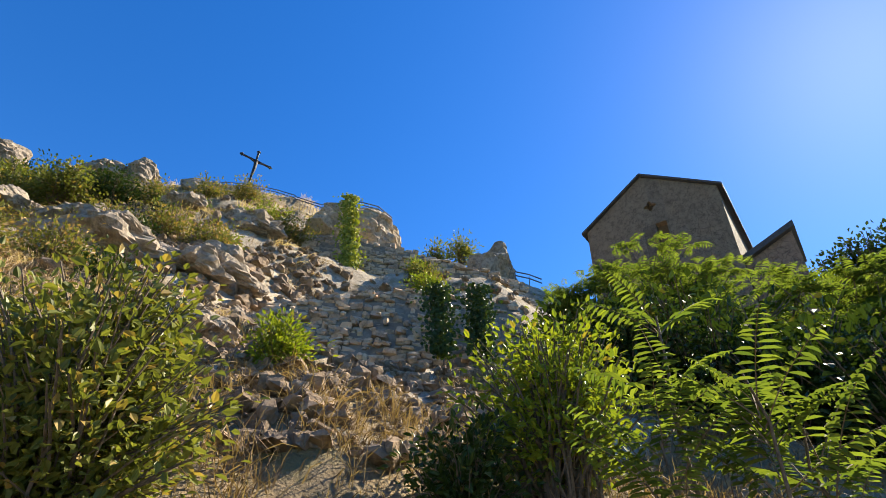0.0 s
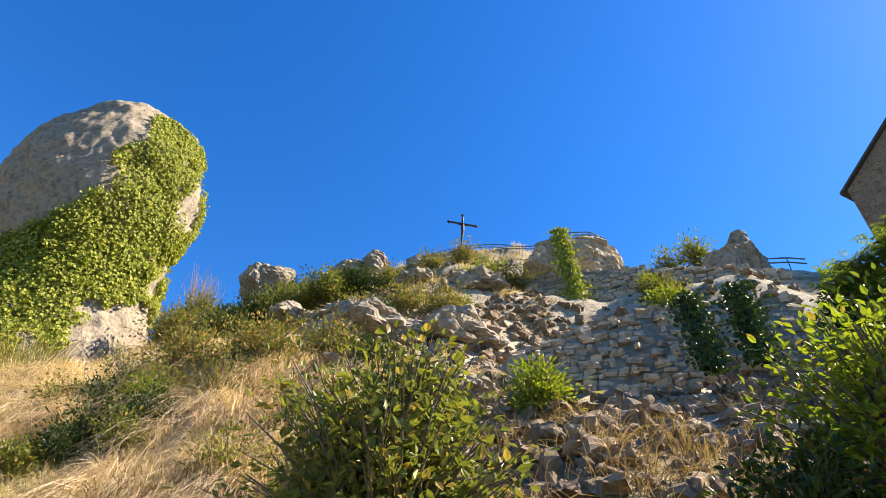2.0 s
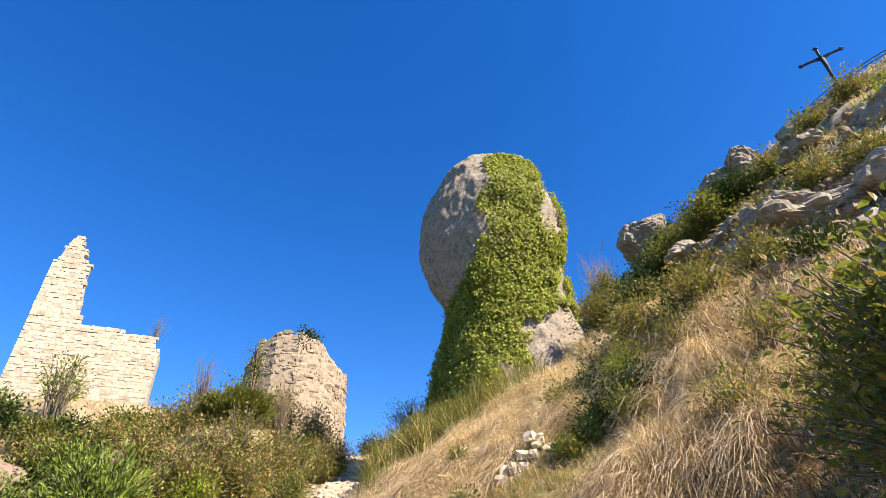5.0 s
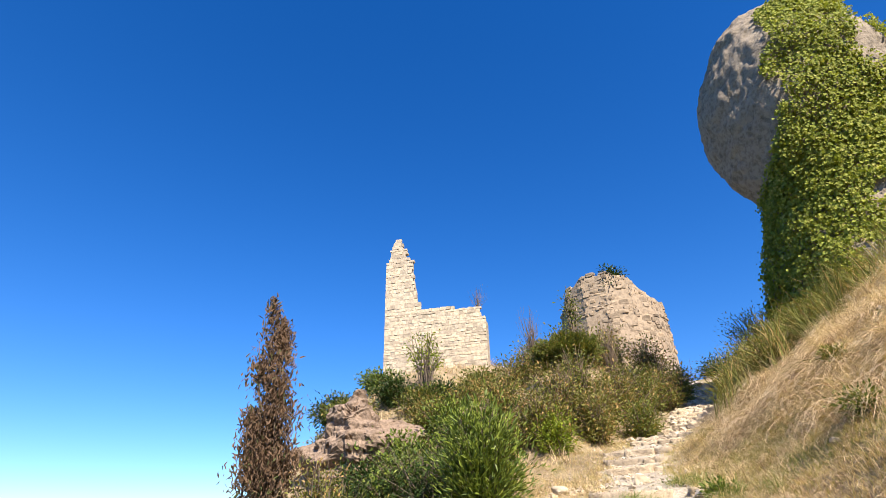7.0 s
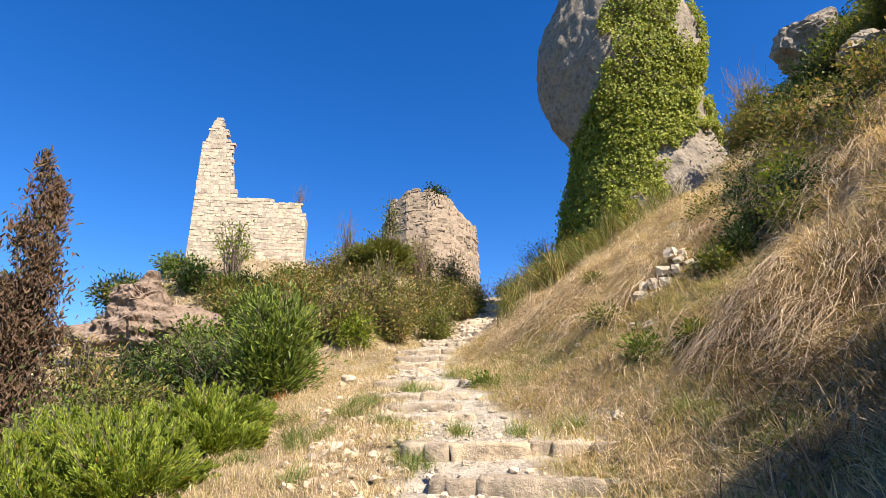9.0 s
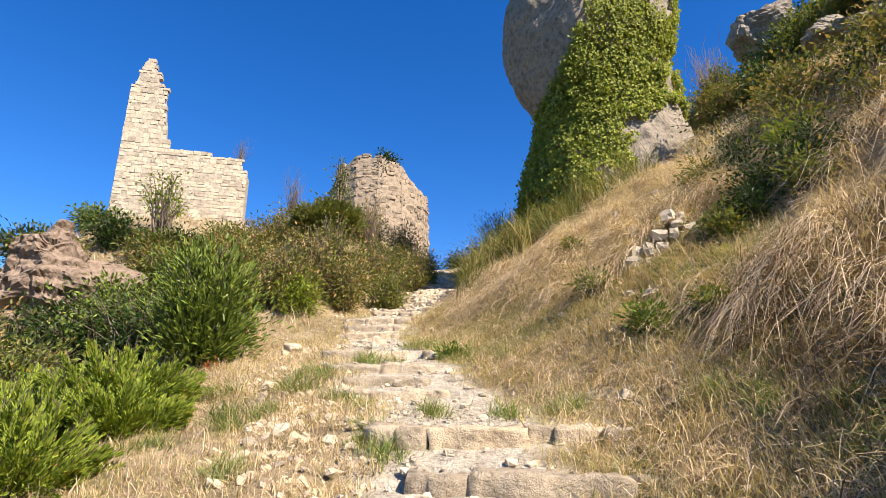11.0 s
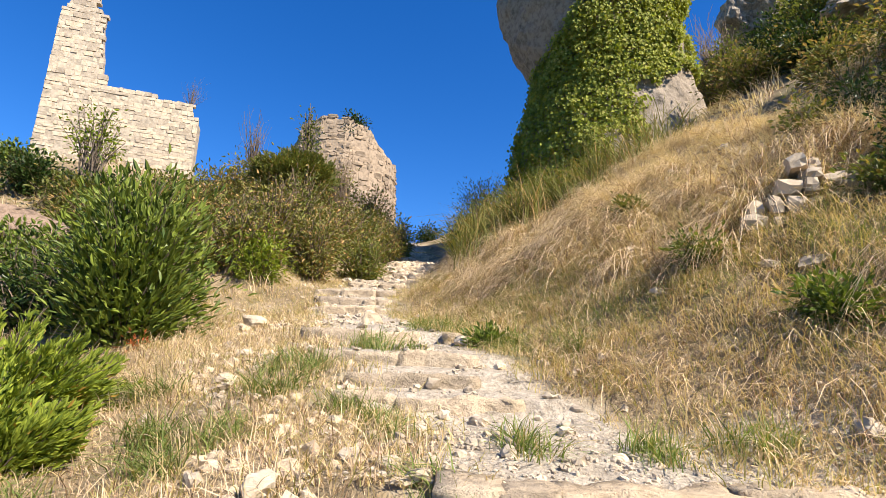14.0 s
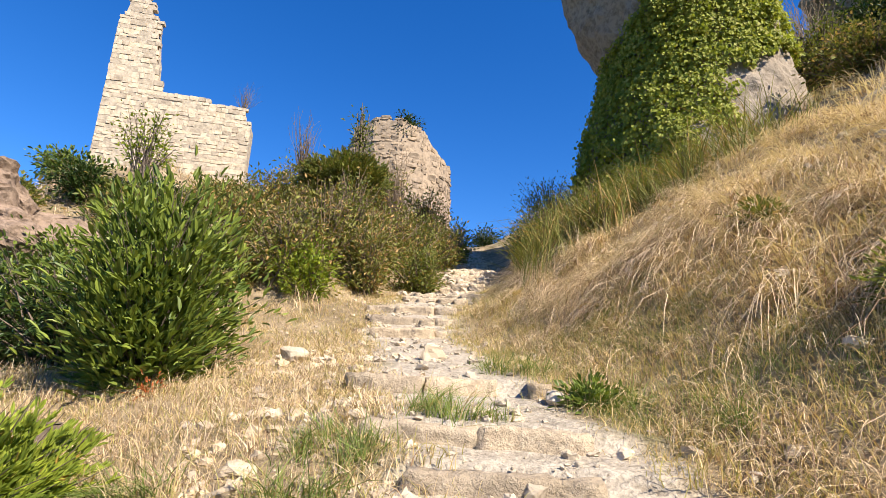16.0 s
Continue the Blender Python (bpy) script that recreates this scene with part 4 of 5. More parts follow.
clear = ~((xx > 0.45) & (xx < 3.4) & (yy > 8.75) & (yy < 10.25)) & (fbm(np.column_stack([yy, uu, 0 * uu]), 1.6, 2, 57) > -0.15)
grass("dry_grass", "thick tussocks of straw bent down the bank", np.column_stack([xx, yy])[clear], 130, 0.15, (0.35, 0.7), 0.008, 0.75, 52, STRAW, 0.5, 0.95)
n = 1900
yy = rng.uniform(3.0, 20, n)
uu = 0.8 + 3.4 * rng.random(n)
grass("short_grass", "short fading grass beside the path", np.column_stack([path_x(yy) + uu, yy]), 26, 0.13, (0.08, 0.24), 0.008, 0.45, 42, GREEN_GRASS)
yy = rng.uniform(4.0, 20, 1600)
grass("dry_grass", "straw tufts low on the bank", np.column_stack([path_x(yy) + 1.1 + 3.6 * rng.random(1600), yy]), 20, 0.09, (0.12, 0.34), 0.009, 0.7, 49, STRAW, 0.5, 0.7)
n = 1900
yy = rng.uniform(1.0, 20, n)
uu = -0.7 - 5.5 * rng.random(n) ** 1.2
grass("short_grass", "short dry grass on the open side of the path", np.column_stack([path_x(yy) + uu, yy]), 24, 0.14, (0.07, 0.22), 0.008, 0.3, 43, GREEN_GRASS)
n = 1200
yy = rng.uniform(2.0, 22, n)
uu = -0.8 - 5.0 * rng.random(n) ** 1.2
grass("dry_grass", "straw tufts on the open side of the path", np.column_stack([path_x(yy) + uu, yy]), 16, 0.1, (0.1, 0.3), 0.008, 0.3, 44, STRAW)
# dense fine turf close to the steps
n = 2600
yy = rng.uniform(4.5, 13.5, n)
uu = 0.95 + 4.6 * rng.random(n) ** 0.9
grass("fine_turf", "dense fine half-dry turf on the foot of the bank", np.column_stack([path_x(yy) + uu, yy]), 30, 0.15, (0.07, 0.2), 0.0048, 0.5, 53, STRAW, 0.55, 0.6)
n = 1100
yy = rng.uniform(4.5, 13.5, n)
uu = 1.0 + 4.2 * rng.random(n)
grass("fine_turf", "greener patches of turf on the foot of the bank", np.column_stack([path_x(yy) + uu, yy])[fbm(np.column_stack([yy, uu, 0 * uu]), 1.3, 2, 59) > 0.05], 46, 0.12, (0.09, 0.24), 0.005, 0.45, 54, TUFT, 0.5, 0.6)
n = 1900
yy = rng.uniform(5.0, 14, n)
uu = -0.85 - 3.6 * rng.random(n)
grass("fine_turf", "dense fine straw turf on the open side of the steps", np.column_stack([path_x(yy) + uu, yy]), 28, 0.15, (0.06, 0.18), 0.0048, 0.3, 55, STRAW, 0.55, 0.5)
# green tufts growing in the steps
spots = np.array([(-2.9, 8.2), (-3.2, 8.6), (-3.6, 9.4), (-2.0, 7.9), (-1.2, 7.8), (-2.4, 11.8), (-2.9, 11.9), (-3.4, 10.2), (-2.6, 7.2), (-2.3, 6.9), (-3.8, 8.9), (-4.1, 7.6), (-3.0, 10.0), (-0.6, 7.9), (-4.2, 9.6), (-4.4, 8.2), (-1.7, 10.6), (-4.6, 7.2), (-3.5, 6.6), (-4.9, 8.9), (-3.9, 8.0), (-1.2, 10.1), (0.6, 7.2), (0.9, 6.6), (1.3, 6.0), (1.0, 5.4)])
grass("green_tufts", "green grass tufts rooted between the steps", np.repeat(spots, 3, 0) + rng.normal(0, 0.09, (78, 2)), 70, 0.075, (0.18, 0.36), 0.009, 0.2, 45, TUFT, 0.55)
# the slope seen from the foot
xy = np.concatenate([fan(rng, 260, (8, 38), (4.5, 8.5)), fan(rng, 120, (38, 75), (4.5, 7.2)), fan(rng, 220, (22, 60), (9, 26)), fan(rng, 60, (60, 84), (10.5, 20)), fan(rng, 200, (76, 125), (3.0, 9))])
# This grass carries the slope's shade in its brown colour.
grass("dry_grass", "dry straw grass between the rocks of the slope", xy, 26, 0.16, (0.22, 0.55), 0.012, 0.5, 46, SHADED_BROWN_STRAW, 0.4, 0.7)
xy = np.concatenate([fan(rng, 230, (20, 60), (18, 44)), fan(rng, 240, (4, 24), (16, 30))])
grass("dry_grass", "dry grass clumps high on the slope", xy, 26, 0.25, (0.3, 0.7), 0.025, 0.5, 47, STRAW, 0.4, 0.7)
xy = np.column_stack([rng.uniform(-22, -6.5, 500), rng.uniform(13, 40, 500)])
grass("dry_grass", "dry grass over the mound", xy, 22, 0.2, (0.3, 0.75), 0.022, 0.3, 48, STRAW)

# the shrubs close to the first stand
shrub("broadleaf_shrub", "dense glossy-leaved shrub on the bank", (2.75, 3.05, surface(2.75, 3.05)), 1.68, 0.95, 1, SHRUB_LEAF, 300, 44, 0.08, 0.58, leaf_from=0.2, crown_low=0.1)
shrub("broadleaf_shrub", "thin leafy shrub beside a denser one", (3.3, 4.3, surface(3.3, 4.3) - 0.1), 1.5, 0.8, 2, SHRUB_LEAF, 130, 24, 0.08, 0.5)
shrub("yellowing_shrub", "yellow-green shrub with many thin dark stems", (5.0, 0.15, surface(5.0, 0.15) - 0.1), 1.75, (0.85, 0.85), 3, YELLOW_LEAF, 170, 30, 0.085, 0.52, leaf_from=0.4, crown_low=0.3)
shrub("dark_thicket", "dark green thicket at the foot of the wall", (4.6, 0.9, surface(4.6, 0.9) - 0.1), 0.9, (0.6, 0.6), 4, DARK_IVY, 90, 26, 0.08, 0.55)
gz = surface(4.0, -0.9)
frond_plant("tree_of_heaven_sapling", "young tree with long bright feathery leaves", [((3.9, -0.75, gz - 0.1), (3.75, -0.65, 3.45)), ((3.8, -1.2, gz - 0.2), (3.6, -1.1, 2.9)), ((4.2, -1.5, gz - 0.3), (4.0, -1.5, 2.7)), ((3.6, -0.6, gz - 0.3), (3.5, -0.5, 2.5))], 5, 56, 0.95, FROND_LEAF, 0.15, sag=0.3, pairs=14, rise=(0.7, 1.9))
for k, (az, r, h, rad) in enumerate([(100, 14.5, 5.6, 2.3), (94, 14.5, 4.6, 1.6), (108, 13.5, 4.6, 2.2), (116, 12.5, 4.2, 2.2), (123, 12, 3.8, 2.2)]):
    x, y = polar(az, r)
    el = (33.5, 30.5, 28.0, 27.0, 24.5)[k]
    z = 1.5 + r * math.tan(radians(el)) - h
    frond_tree("tree_of_heaven", "feathery-leaved tree below the stone house", (x, y, z), h, rad, 20 + k, FROND_LEAF, 80, 13, 0.62, 0.15)
# Shade below the trees is put into these shrubs' near-black leaves.
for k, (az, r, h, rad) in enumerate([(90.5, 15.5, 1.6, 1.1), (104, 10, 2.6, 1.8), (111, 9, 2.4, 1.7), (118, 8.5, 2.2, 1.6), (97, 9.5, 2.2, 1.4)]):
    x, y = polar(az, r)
    shrub("dark_shrub", "near-black shrub under the trees, shade in its leaf colour", (x, y, surface(x, y) - 0.2), h, rad, 30 + k, DARK_IVY, 110, 30, 0.16, 0.55, group="shaded shrubs")
for k, (az, r, el) in enumerate([(117.5, 46, 28.3), (120, 47, 29.5), (123.5, 46, 29.5)]):
    x, y = polar(az, r)
    shrub("evergreen_tree", "dark evergreen tree behind the stone house", (x, y, 1.5 + r * math.tan(radians(el)) - 8), 8, 2.6, 36 + k, DARK_IVY, 130, 40, 0.35, 0.6, category="tree", group="evergreens by the house")

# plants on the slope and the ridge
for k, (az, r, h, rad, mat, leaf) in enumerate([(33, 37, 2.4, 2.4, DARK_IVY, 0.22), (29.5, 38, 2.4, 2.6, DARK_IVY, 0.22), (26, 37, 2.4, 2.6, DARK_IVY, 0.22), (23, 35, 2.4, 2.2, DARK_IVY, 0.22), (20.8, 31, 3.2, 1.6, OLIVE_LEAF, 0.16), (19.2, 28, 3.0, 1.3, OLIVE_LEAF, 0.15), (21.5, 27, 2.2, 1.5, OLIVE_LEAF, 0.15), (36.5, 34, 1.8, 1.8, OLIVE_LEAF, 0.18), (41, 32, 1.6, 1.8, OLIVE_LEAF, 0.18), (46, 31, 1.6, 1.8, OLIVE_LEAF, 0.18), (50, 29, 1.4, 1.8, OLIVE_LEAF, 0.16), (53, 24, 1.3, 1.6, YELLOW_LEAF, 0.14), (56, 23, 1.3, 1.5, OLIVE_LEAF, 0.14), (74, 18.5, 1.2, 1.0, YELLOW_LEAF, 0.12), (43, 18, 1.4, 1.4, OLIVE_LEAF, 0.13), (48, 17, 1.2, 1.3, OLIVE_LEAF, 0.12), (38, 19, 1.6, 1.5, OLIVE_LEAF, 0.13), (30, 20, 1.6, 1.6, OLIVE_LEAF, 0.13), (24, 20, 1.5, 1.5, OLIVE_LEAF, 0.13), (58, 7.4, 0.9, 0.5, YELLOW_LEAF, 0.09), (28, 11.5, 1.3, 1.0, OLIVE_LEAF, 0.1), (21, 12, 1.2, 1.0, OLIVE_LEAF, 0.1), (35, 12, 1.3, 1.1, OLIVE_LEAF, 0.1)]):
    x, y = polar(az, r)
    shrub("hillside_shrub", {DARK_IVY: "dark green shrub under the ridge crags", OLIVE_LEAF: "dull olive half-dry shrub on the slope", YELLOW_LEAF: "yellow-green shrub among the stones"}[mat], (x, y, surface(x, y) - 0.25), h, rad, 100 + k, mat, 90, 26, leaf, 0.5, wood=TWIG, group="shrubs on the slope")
rng = np.random.default_rng(131)
for k in range(30):
    x, y = fan(rng, 1, (24, 84), (10.5, 30))[0]
    shrub("hillside_shrub", "small half-dry shrub among the rubble", (x, y, surface(x, y) - 0.15), rng.uniform(0.5, 1.2), rng.uniform(0.4, 1.0), 140 + k, (OLIVE_LEAF, YELLOW_LEAF, DARK_IVY)[k % 3], 50, 22, 0.11, 0.5, wood=TWIG, group="shrubs on the slope")
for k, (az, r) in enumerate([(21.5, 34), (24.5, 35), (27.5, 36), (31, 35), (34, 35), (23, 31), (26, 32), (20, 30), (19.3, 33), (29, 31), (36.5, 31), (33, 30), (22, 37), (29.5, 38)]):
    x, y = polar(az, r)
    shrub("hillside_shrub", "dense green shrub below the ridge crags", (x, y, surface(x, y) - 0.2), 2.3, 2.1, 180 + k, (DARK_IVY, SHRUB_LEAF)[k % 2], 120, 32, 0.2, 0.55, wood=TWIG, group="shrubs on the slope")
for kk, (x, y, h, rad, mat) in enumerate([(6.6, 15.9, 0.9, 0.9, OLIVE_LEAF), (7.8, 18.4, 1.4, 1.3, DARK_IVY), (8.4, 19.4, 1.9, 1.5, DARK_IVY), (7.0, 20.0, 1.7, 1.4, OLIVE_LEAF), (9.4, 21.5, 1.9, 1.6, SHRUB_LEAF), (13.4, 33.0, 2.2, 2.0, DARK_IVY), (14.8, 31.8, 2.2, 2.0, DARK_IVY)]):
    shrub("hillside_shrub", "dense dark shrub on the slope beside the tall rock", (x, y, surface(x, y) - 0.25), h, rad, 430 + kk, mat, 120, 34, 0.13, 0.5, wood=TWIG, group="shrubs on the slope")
for kk, (x, y, h, rad, mat) in enumerate([(-1.5, 20.6, 1.7, 1.0, OLIVE_LEAF), (-0.7, 17.6, 1.3, 0.9, OLIVE_LEAF), (0.5, 19.3, 1.5, 1.0, SHRUB_LEAF), (-1.9, 22.4, 1.6, 1.0, DARK_IVY), (-0.4, 21.8, 1.8, 1.1, SHRUB_LEAF)]):
    shrub("saddle_shrub", "leafy grey-green shrub below the tall rock", (x, y, surface(x, y) - 0.2), h, rad, 445 + kk, mat, 110, 32, 0.1, 0.4, wood=TWIG)
for az, r, el in ((78, 27, 35.2), (74.8, 26, 34.4)):
    x, y = polar(az, r)
    shrub("hillside_shrub", "small leafy tree behind the terrace wall", (x, y, 1.5 + r * math.tan(radians(el)) - 0.8), 1.8, 1.0, int(az), SHRUB_LEAF, 45, 22, 0.2, 0.4, leaf_from=0.4)


# ivy
def ivy(name, label, points, normals, size, seed, mat, lift=0.12):
    rng = np.random.default_rng(seed)
    n = len(points)
    at = points + normals * rng.uniform(0.02, lift, (n, 1))
    axis = unit(np.array([0, 0, -1.0]) + rng.normal(0, 0.6, (n, 3)) + normals * 0.35)
    v, f = leaf_arrays(at, axis, unit(normals + rng.normal(0, 0.35, (n, 3))), size * rng.uniform(0.6, 1.25, n), 0.95, 0.2, 0.1)
    return tagged(new(name, mesh_data(name, v, f, mat)), label, "ivy", kind="stuff")


rng = np.random.default_rng(61)
pick = rng.integers(len(pillar_v), size=190000)
p, nrm = pillar_v[pick] + rng.normal(0, 0.06, (190000, 3)), pillar_n[pick]
o = (p[:, 0] - 3.6) / 3.4
edge = 0.28 * fbm(p, 1.3, 3, 66)
left_edge = lerp(p[:, 2], [(8, -1.4), (12.5, -1.2), (13.5, -0.75), (16, -0.42), (20, -0.30), (22, -0.2)])
right_edge = lerp(p[:, 2], [(8, -0.3), (10.5, 0.0), (11.6, 0.3), (12.4, 0.6), (13.0, 0.75), (14, 0.80), (17, 0.68), (20, 0.55), (22, 0.5)])
facing = nrm[:, 1] < 0.35
inside = (o > left_edge + edge * 0.5) & (o < right_edge + edge) & (p[:, 2] < 22.0 + edge) & facing
rim = (o > 0.86 + 0.3 * edge) & (p[:, 2] > 13) & (rng.random(len(p)) < 0.5)
gaps = (fbm(p, 1.0, 3, 71) > 0.55) & (o > 0.2) & (p[:, 2] > 12)
sel = (inside | rim) & ~gaps
ivy("ivy", "thick sunlit ivy climbing the tall rock", p[sel], nrm[sel], 0.125, 62, IVY_LEAF, 0.3)


def hanging_ivy(name, label, foot, top, width, count, size, seed, mat):
    """A curtain of ivy between two points."""
    rng = np.random.default_rng(seed)
    t = rng.random((count, 1))
    a, b = np.array(foot), np.array(top)
    toward = unit(np.array([-a[0], -a[1], 0.0]))
    across = np.array([-toward[1], toward[0], 0])
    p = a * (1 - t) + b * t + across * rng.normal(0, width / 2, (count, 1)) * (0.6 + 0.6 * rng.random((count, 1))) + toward * rng.uniform(0, 0.35, (count, 1))
    return ivy(name, label, p, np.broadcast_to(toward, p.shape), size, seed, mat, 0.25)


hanging_ivy("ivy", "strip of ivy hanging down the knob and wall", polar(64.2, 20.6, 30.5), polar(62.6, 23.6, 39.6), 0.55, 2600, 0.15, 63, IVY_LEAF)
hanging_ivy("ivy", "dark ivy curtain on the low wall", polar(76, 9.2, 24.0), polar(75, 9.6, 30.5), 0.3, 1500, 0.075, 64, DARK_IVY)
hanging_ivy("ivy", "dark ivy curtain on the low wall beside another", polar(80.5, 9.2, 24.0), polar(80, 9.6, 30.5), 0.3, 1300, 0.075, 65, DARK_IVY)

# ---- the open side of the path ----
LX, LY = -6.95, 11.95
shrub("laurel_bush", "round glossy laurel bush beside the path", (LX, LY, surface(LX, LY) - 0.1), 2.45, 1.12, 200, LAUREL_LEAF, 320, 34, 0.17, 0.32, leaf_from=0.3, crown_low=0.06, upright=0.9, stem=0.006)


def spray_bush(name, label, base, height, radius, seed, mat, sprays=420, per=26, leaf=0.06, ratio=0.22, category="shrub", plume=0.05):
    """Feathery conifer: sprays pointing up and out, fringed with fine scales."""
    rng = np.random.default_rng(seed)
    owner = thing(name, label, category)
    base = np.asarray(base, float)
    a, q = rng.uniform(0, 2 * np.pi, sprays), np.sqrt(rng.random(sprays))
    foot = base + np.column_stack([radius[0] * q * np.cos(a) * 0.8, radius[1] * q * np.sin(a) * 0.8, 0.25 * height * rng.random(sprays)])
    way = unit(np.column_stack([np.cos(a) * q * 0.9, np.sin(a) * q * 0.9, rng.uniform(0.35, 1.0, sprays)]) + rng.normal(0, 0.2, (sprays, 3)))
    L = height * rng.uniform(0.45, 1.0, sprays) * (1.1 - 0.45 * q)
    s = np.linspace(0, 1, 4)[None, :, None]
    line = foot[:, None] + way[:, None] * s * L[:, None, None]
    v, f = tubes(line, np.broadcast_to(0.008 * np.linspace(1, 0.3, 4), (sprays, 4)), 3)
    tagged(child("branchwork", mesh_data("branchwork", v, f, BARK), owner), kind="stuff")
    t = rng.uniform(0.2, 1.0, (sprays, per))[..., None]
    off = rng.normal(0, 1, (sprays, per, 3)) * plume * (1.1 - t)
    at = (foot[:, None] + way[:, None] * t * L[:, None, None] - np.array([0, 0, 0.18]) * (t * L[:, None, None]) ** 2 + off).reshape(-1, 3)
    axis = (way[:, None] * 1.0 + off / plume * 0.5 + rng.normal(0, 0.2, (sprays, per, 3))).reshape(-1, 3)
    v, f = leaf_arrays(at, axis, unit(rng.normal(size=at.shape)), leaf * rng.uniform(0.7, 1.5, len(at)), ratio)
    tagged(child("foliage", mesh_data("foliage", v, f, mat), owner), kind="stuff")
    return owner


for k, (x, y, h, r) in enumerate([(-6.6, 7.6, 1.0, (1.0, 0.9)), (-5.5, 6.5, 0.75, (0.65, 0.6)), (-5.3, 7.7, 0.55, (0.5, 0.5)), (-5.7, 8.5, 0.5, (0.55, 0.5)), (-6.4, 6.2, 0.9, (0.8, 0.7)), (-7.6, 7.0, 1.0, (0.9, 0.8)), (-6.0, 8.6, 0.85, (0.7, 0.7)), (-7.9, 8.6, 0.9, (1.0, 0.8))]):
    spray_bush("juniper", "bright green spreading juniper beside the path", (x, y, surface(x, y) - 0.15), h * 1.3, r, 210 + k, JUNIPER_LEAF, 210, 100, 0.06, 0.3, plume=0.06)

# the dying cypress: separate brown spires
cyp = thing("dead_cypress", "tall dying cypress with brown sprays and bare stems", "tree")
rng = np.random.default_rng(230)
cx, cy = -11.3, 9.9
cz = surface(cx, cy) - 0.3
spires = [(0, 0, 7.0), (0.35, 0.1, 6.2), (-0.35, 0.1, 5.4), (0.6, -0.2, 5.2), (-0.55, -0.2, 4.2), (0.15, 0.3, 6.5), (0.75, 0.2, 3.9), (-0.8, 0.1, 3.2), (-0.15, -0.3, 5.9)]
s = np.linspace(0, 1, 9)[None, :, None]
foot = np.array([(cx + 0.25 * a, cy + 0.25 * b, cz) for a, b, c in spires])
tops = np.array([(cx + 0.75 * a - 0.055 * c, cy + b - 0.06 * c, cz + c * 1.04) for a, b, c in spires])
lines = foot[:, None] * (1 - s) + tops[:, None] * s + rng.normal(0, 0.05, (len(spires), 9, 3))
v, f = tubes(lines, 0.05 * np.linspace(1, 0.15, 9)[None].repeat(len(spires), 0), 5)
child("stems", mesh_data("stems", v, f, BARK), cyp)
n = 24000
k = rng.integers(len(spires), size=n)
t = rng.uniform(0.1, 1.0, (n, 1))
clump = fbm(np.column_stack([k * 5.0, t[:, 0] * 9, 0 * k]), 1.0, 2, 5)
keep = clump > 0.04
k, t = k[keep], t[keep]
n = len(k)
wide = 0.44 * (1.05 - t) ** 0.5
at = foot[k] * (1 - t) + tops[k] * t + rng.normal(0, 1, (n, 3)) * wide * np.array([0.8, 0.8, 0.5])
v, f = leaf_arrays(at, np.column_stack([rng.normal(0, 0.5, n), rng.normal(0, 0.5, n), rng.uniform(0.3, 1.2, n)]), unit(rng.normal(size=(n, 3))), rng.uniform(0.07, 0.2, n), 0.3)
child("foliage", mesh_data("foliage", v, f, DEAD_LEAF), cyp)
for kk, (x, y, h, r, mat, leaf) in enumerate([(-10.4, 10.4, 2.6, 0.8, OLIVE_LEAF, 0.11), (-9.8, 9.4, 1.7, 0.9, LAUREL_LEAF, 0.11), (-12.4, 8.6, 1.6, 1.2, DARK_IVY, 0.12), (-10.8, 8.0, 1.3, 1.2, SHRUB_LEAF, 0.1), (-8.8, 9.9, 1.2, 1.0, SHRUB_LEAF, 0.1), (-13.5, 9.0, 1.6, 1.4, OLIVE_LEAF, 0.12), (-9.2, 13.2, 1.8, 1.2, DARK_IVY, 0.12), (-10.5, 14.2, 2.0, 1.5, LAUREL_LEAF, 0.13), (-12, 13, 1.8, 1.4, DARK_IVY, 0.13), (-8.6, 8.4, 0.9, 1.0, SHRUB_LEAF, 0.09), (-12.8, 7.2, 1.3, 1.3, YELLOW_LEAF, 0.1), (-14.6, 7.8, 1.6, 1.5, SHRUB_LEAF, 0.11), (-11.2, 6.4, 1.0, 1.2, LAUREL_LEAF, 0.1), (-16.5, 9.0, 1.8, 1.6, OLIVE_LEAF, 0.12), (-10.0, 7.0, 0.8, 0.9, SHRUB_LEAF, 0.09), (-13.6, 6.2, 1.2, 1.3, DARK_IVY, 0.11), (-12.2, 5.2, 1.0, 1.2, SHRUB_LEAF, 0.1), (-15.4, 6.4, 1.3, 1.4, OLIVE_LEAF, 0.11), (-14.2, 4.8, 1.0, 1.2, OLIVE_LEAF, 0.1)]):
    shrub("valley_shrub", {DARK_IVY: "dark green shrub below the path", OLIVE_LEAF: "olive-green shrub with drying leaves", LAUREL_LEAF: "glossy green shrub below the mound", YELLOW_LEAF: "yellow-green shrub on the valley side", SHRUB_LEAF: "mid-green leafy shrub below the path"}[mat], (x, y, surface(x, y) - 0.2), h, r, 240 + kk, mat, 110, 28, leaf, 0.45, group="shrubs on the open side")

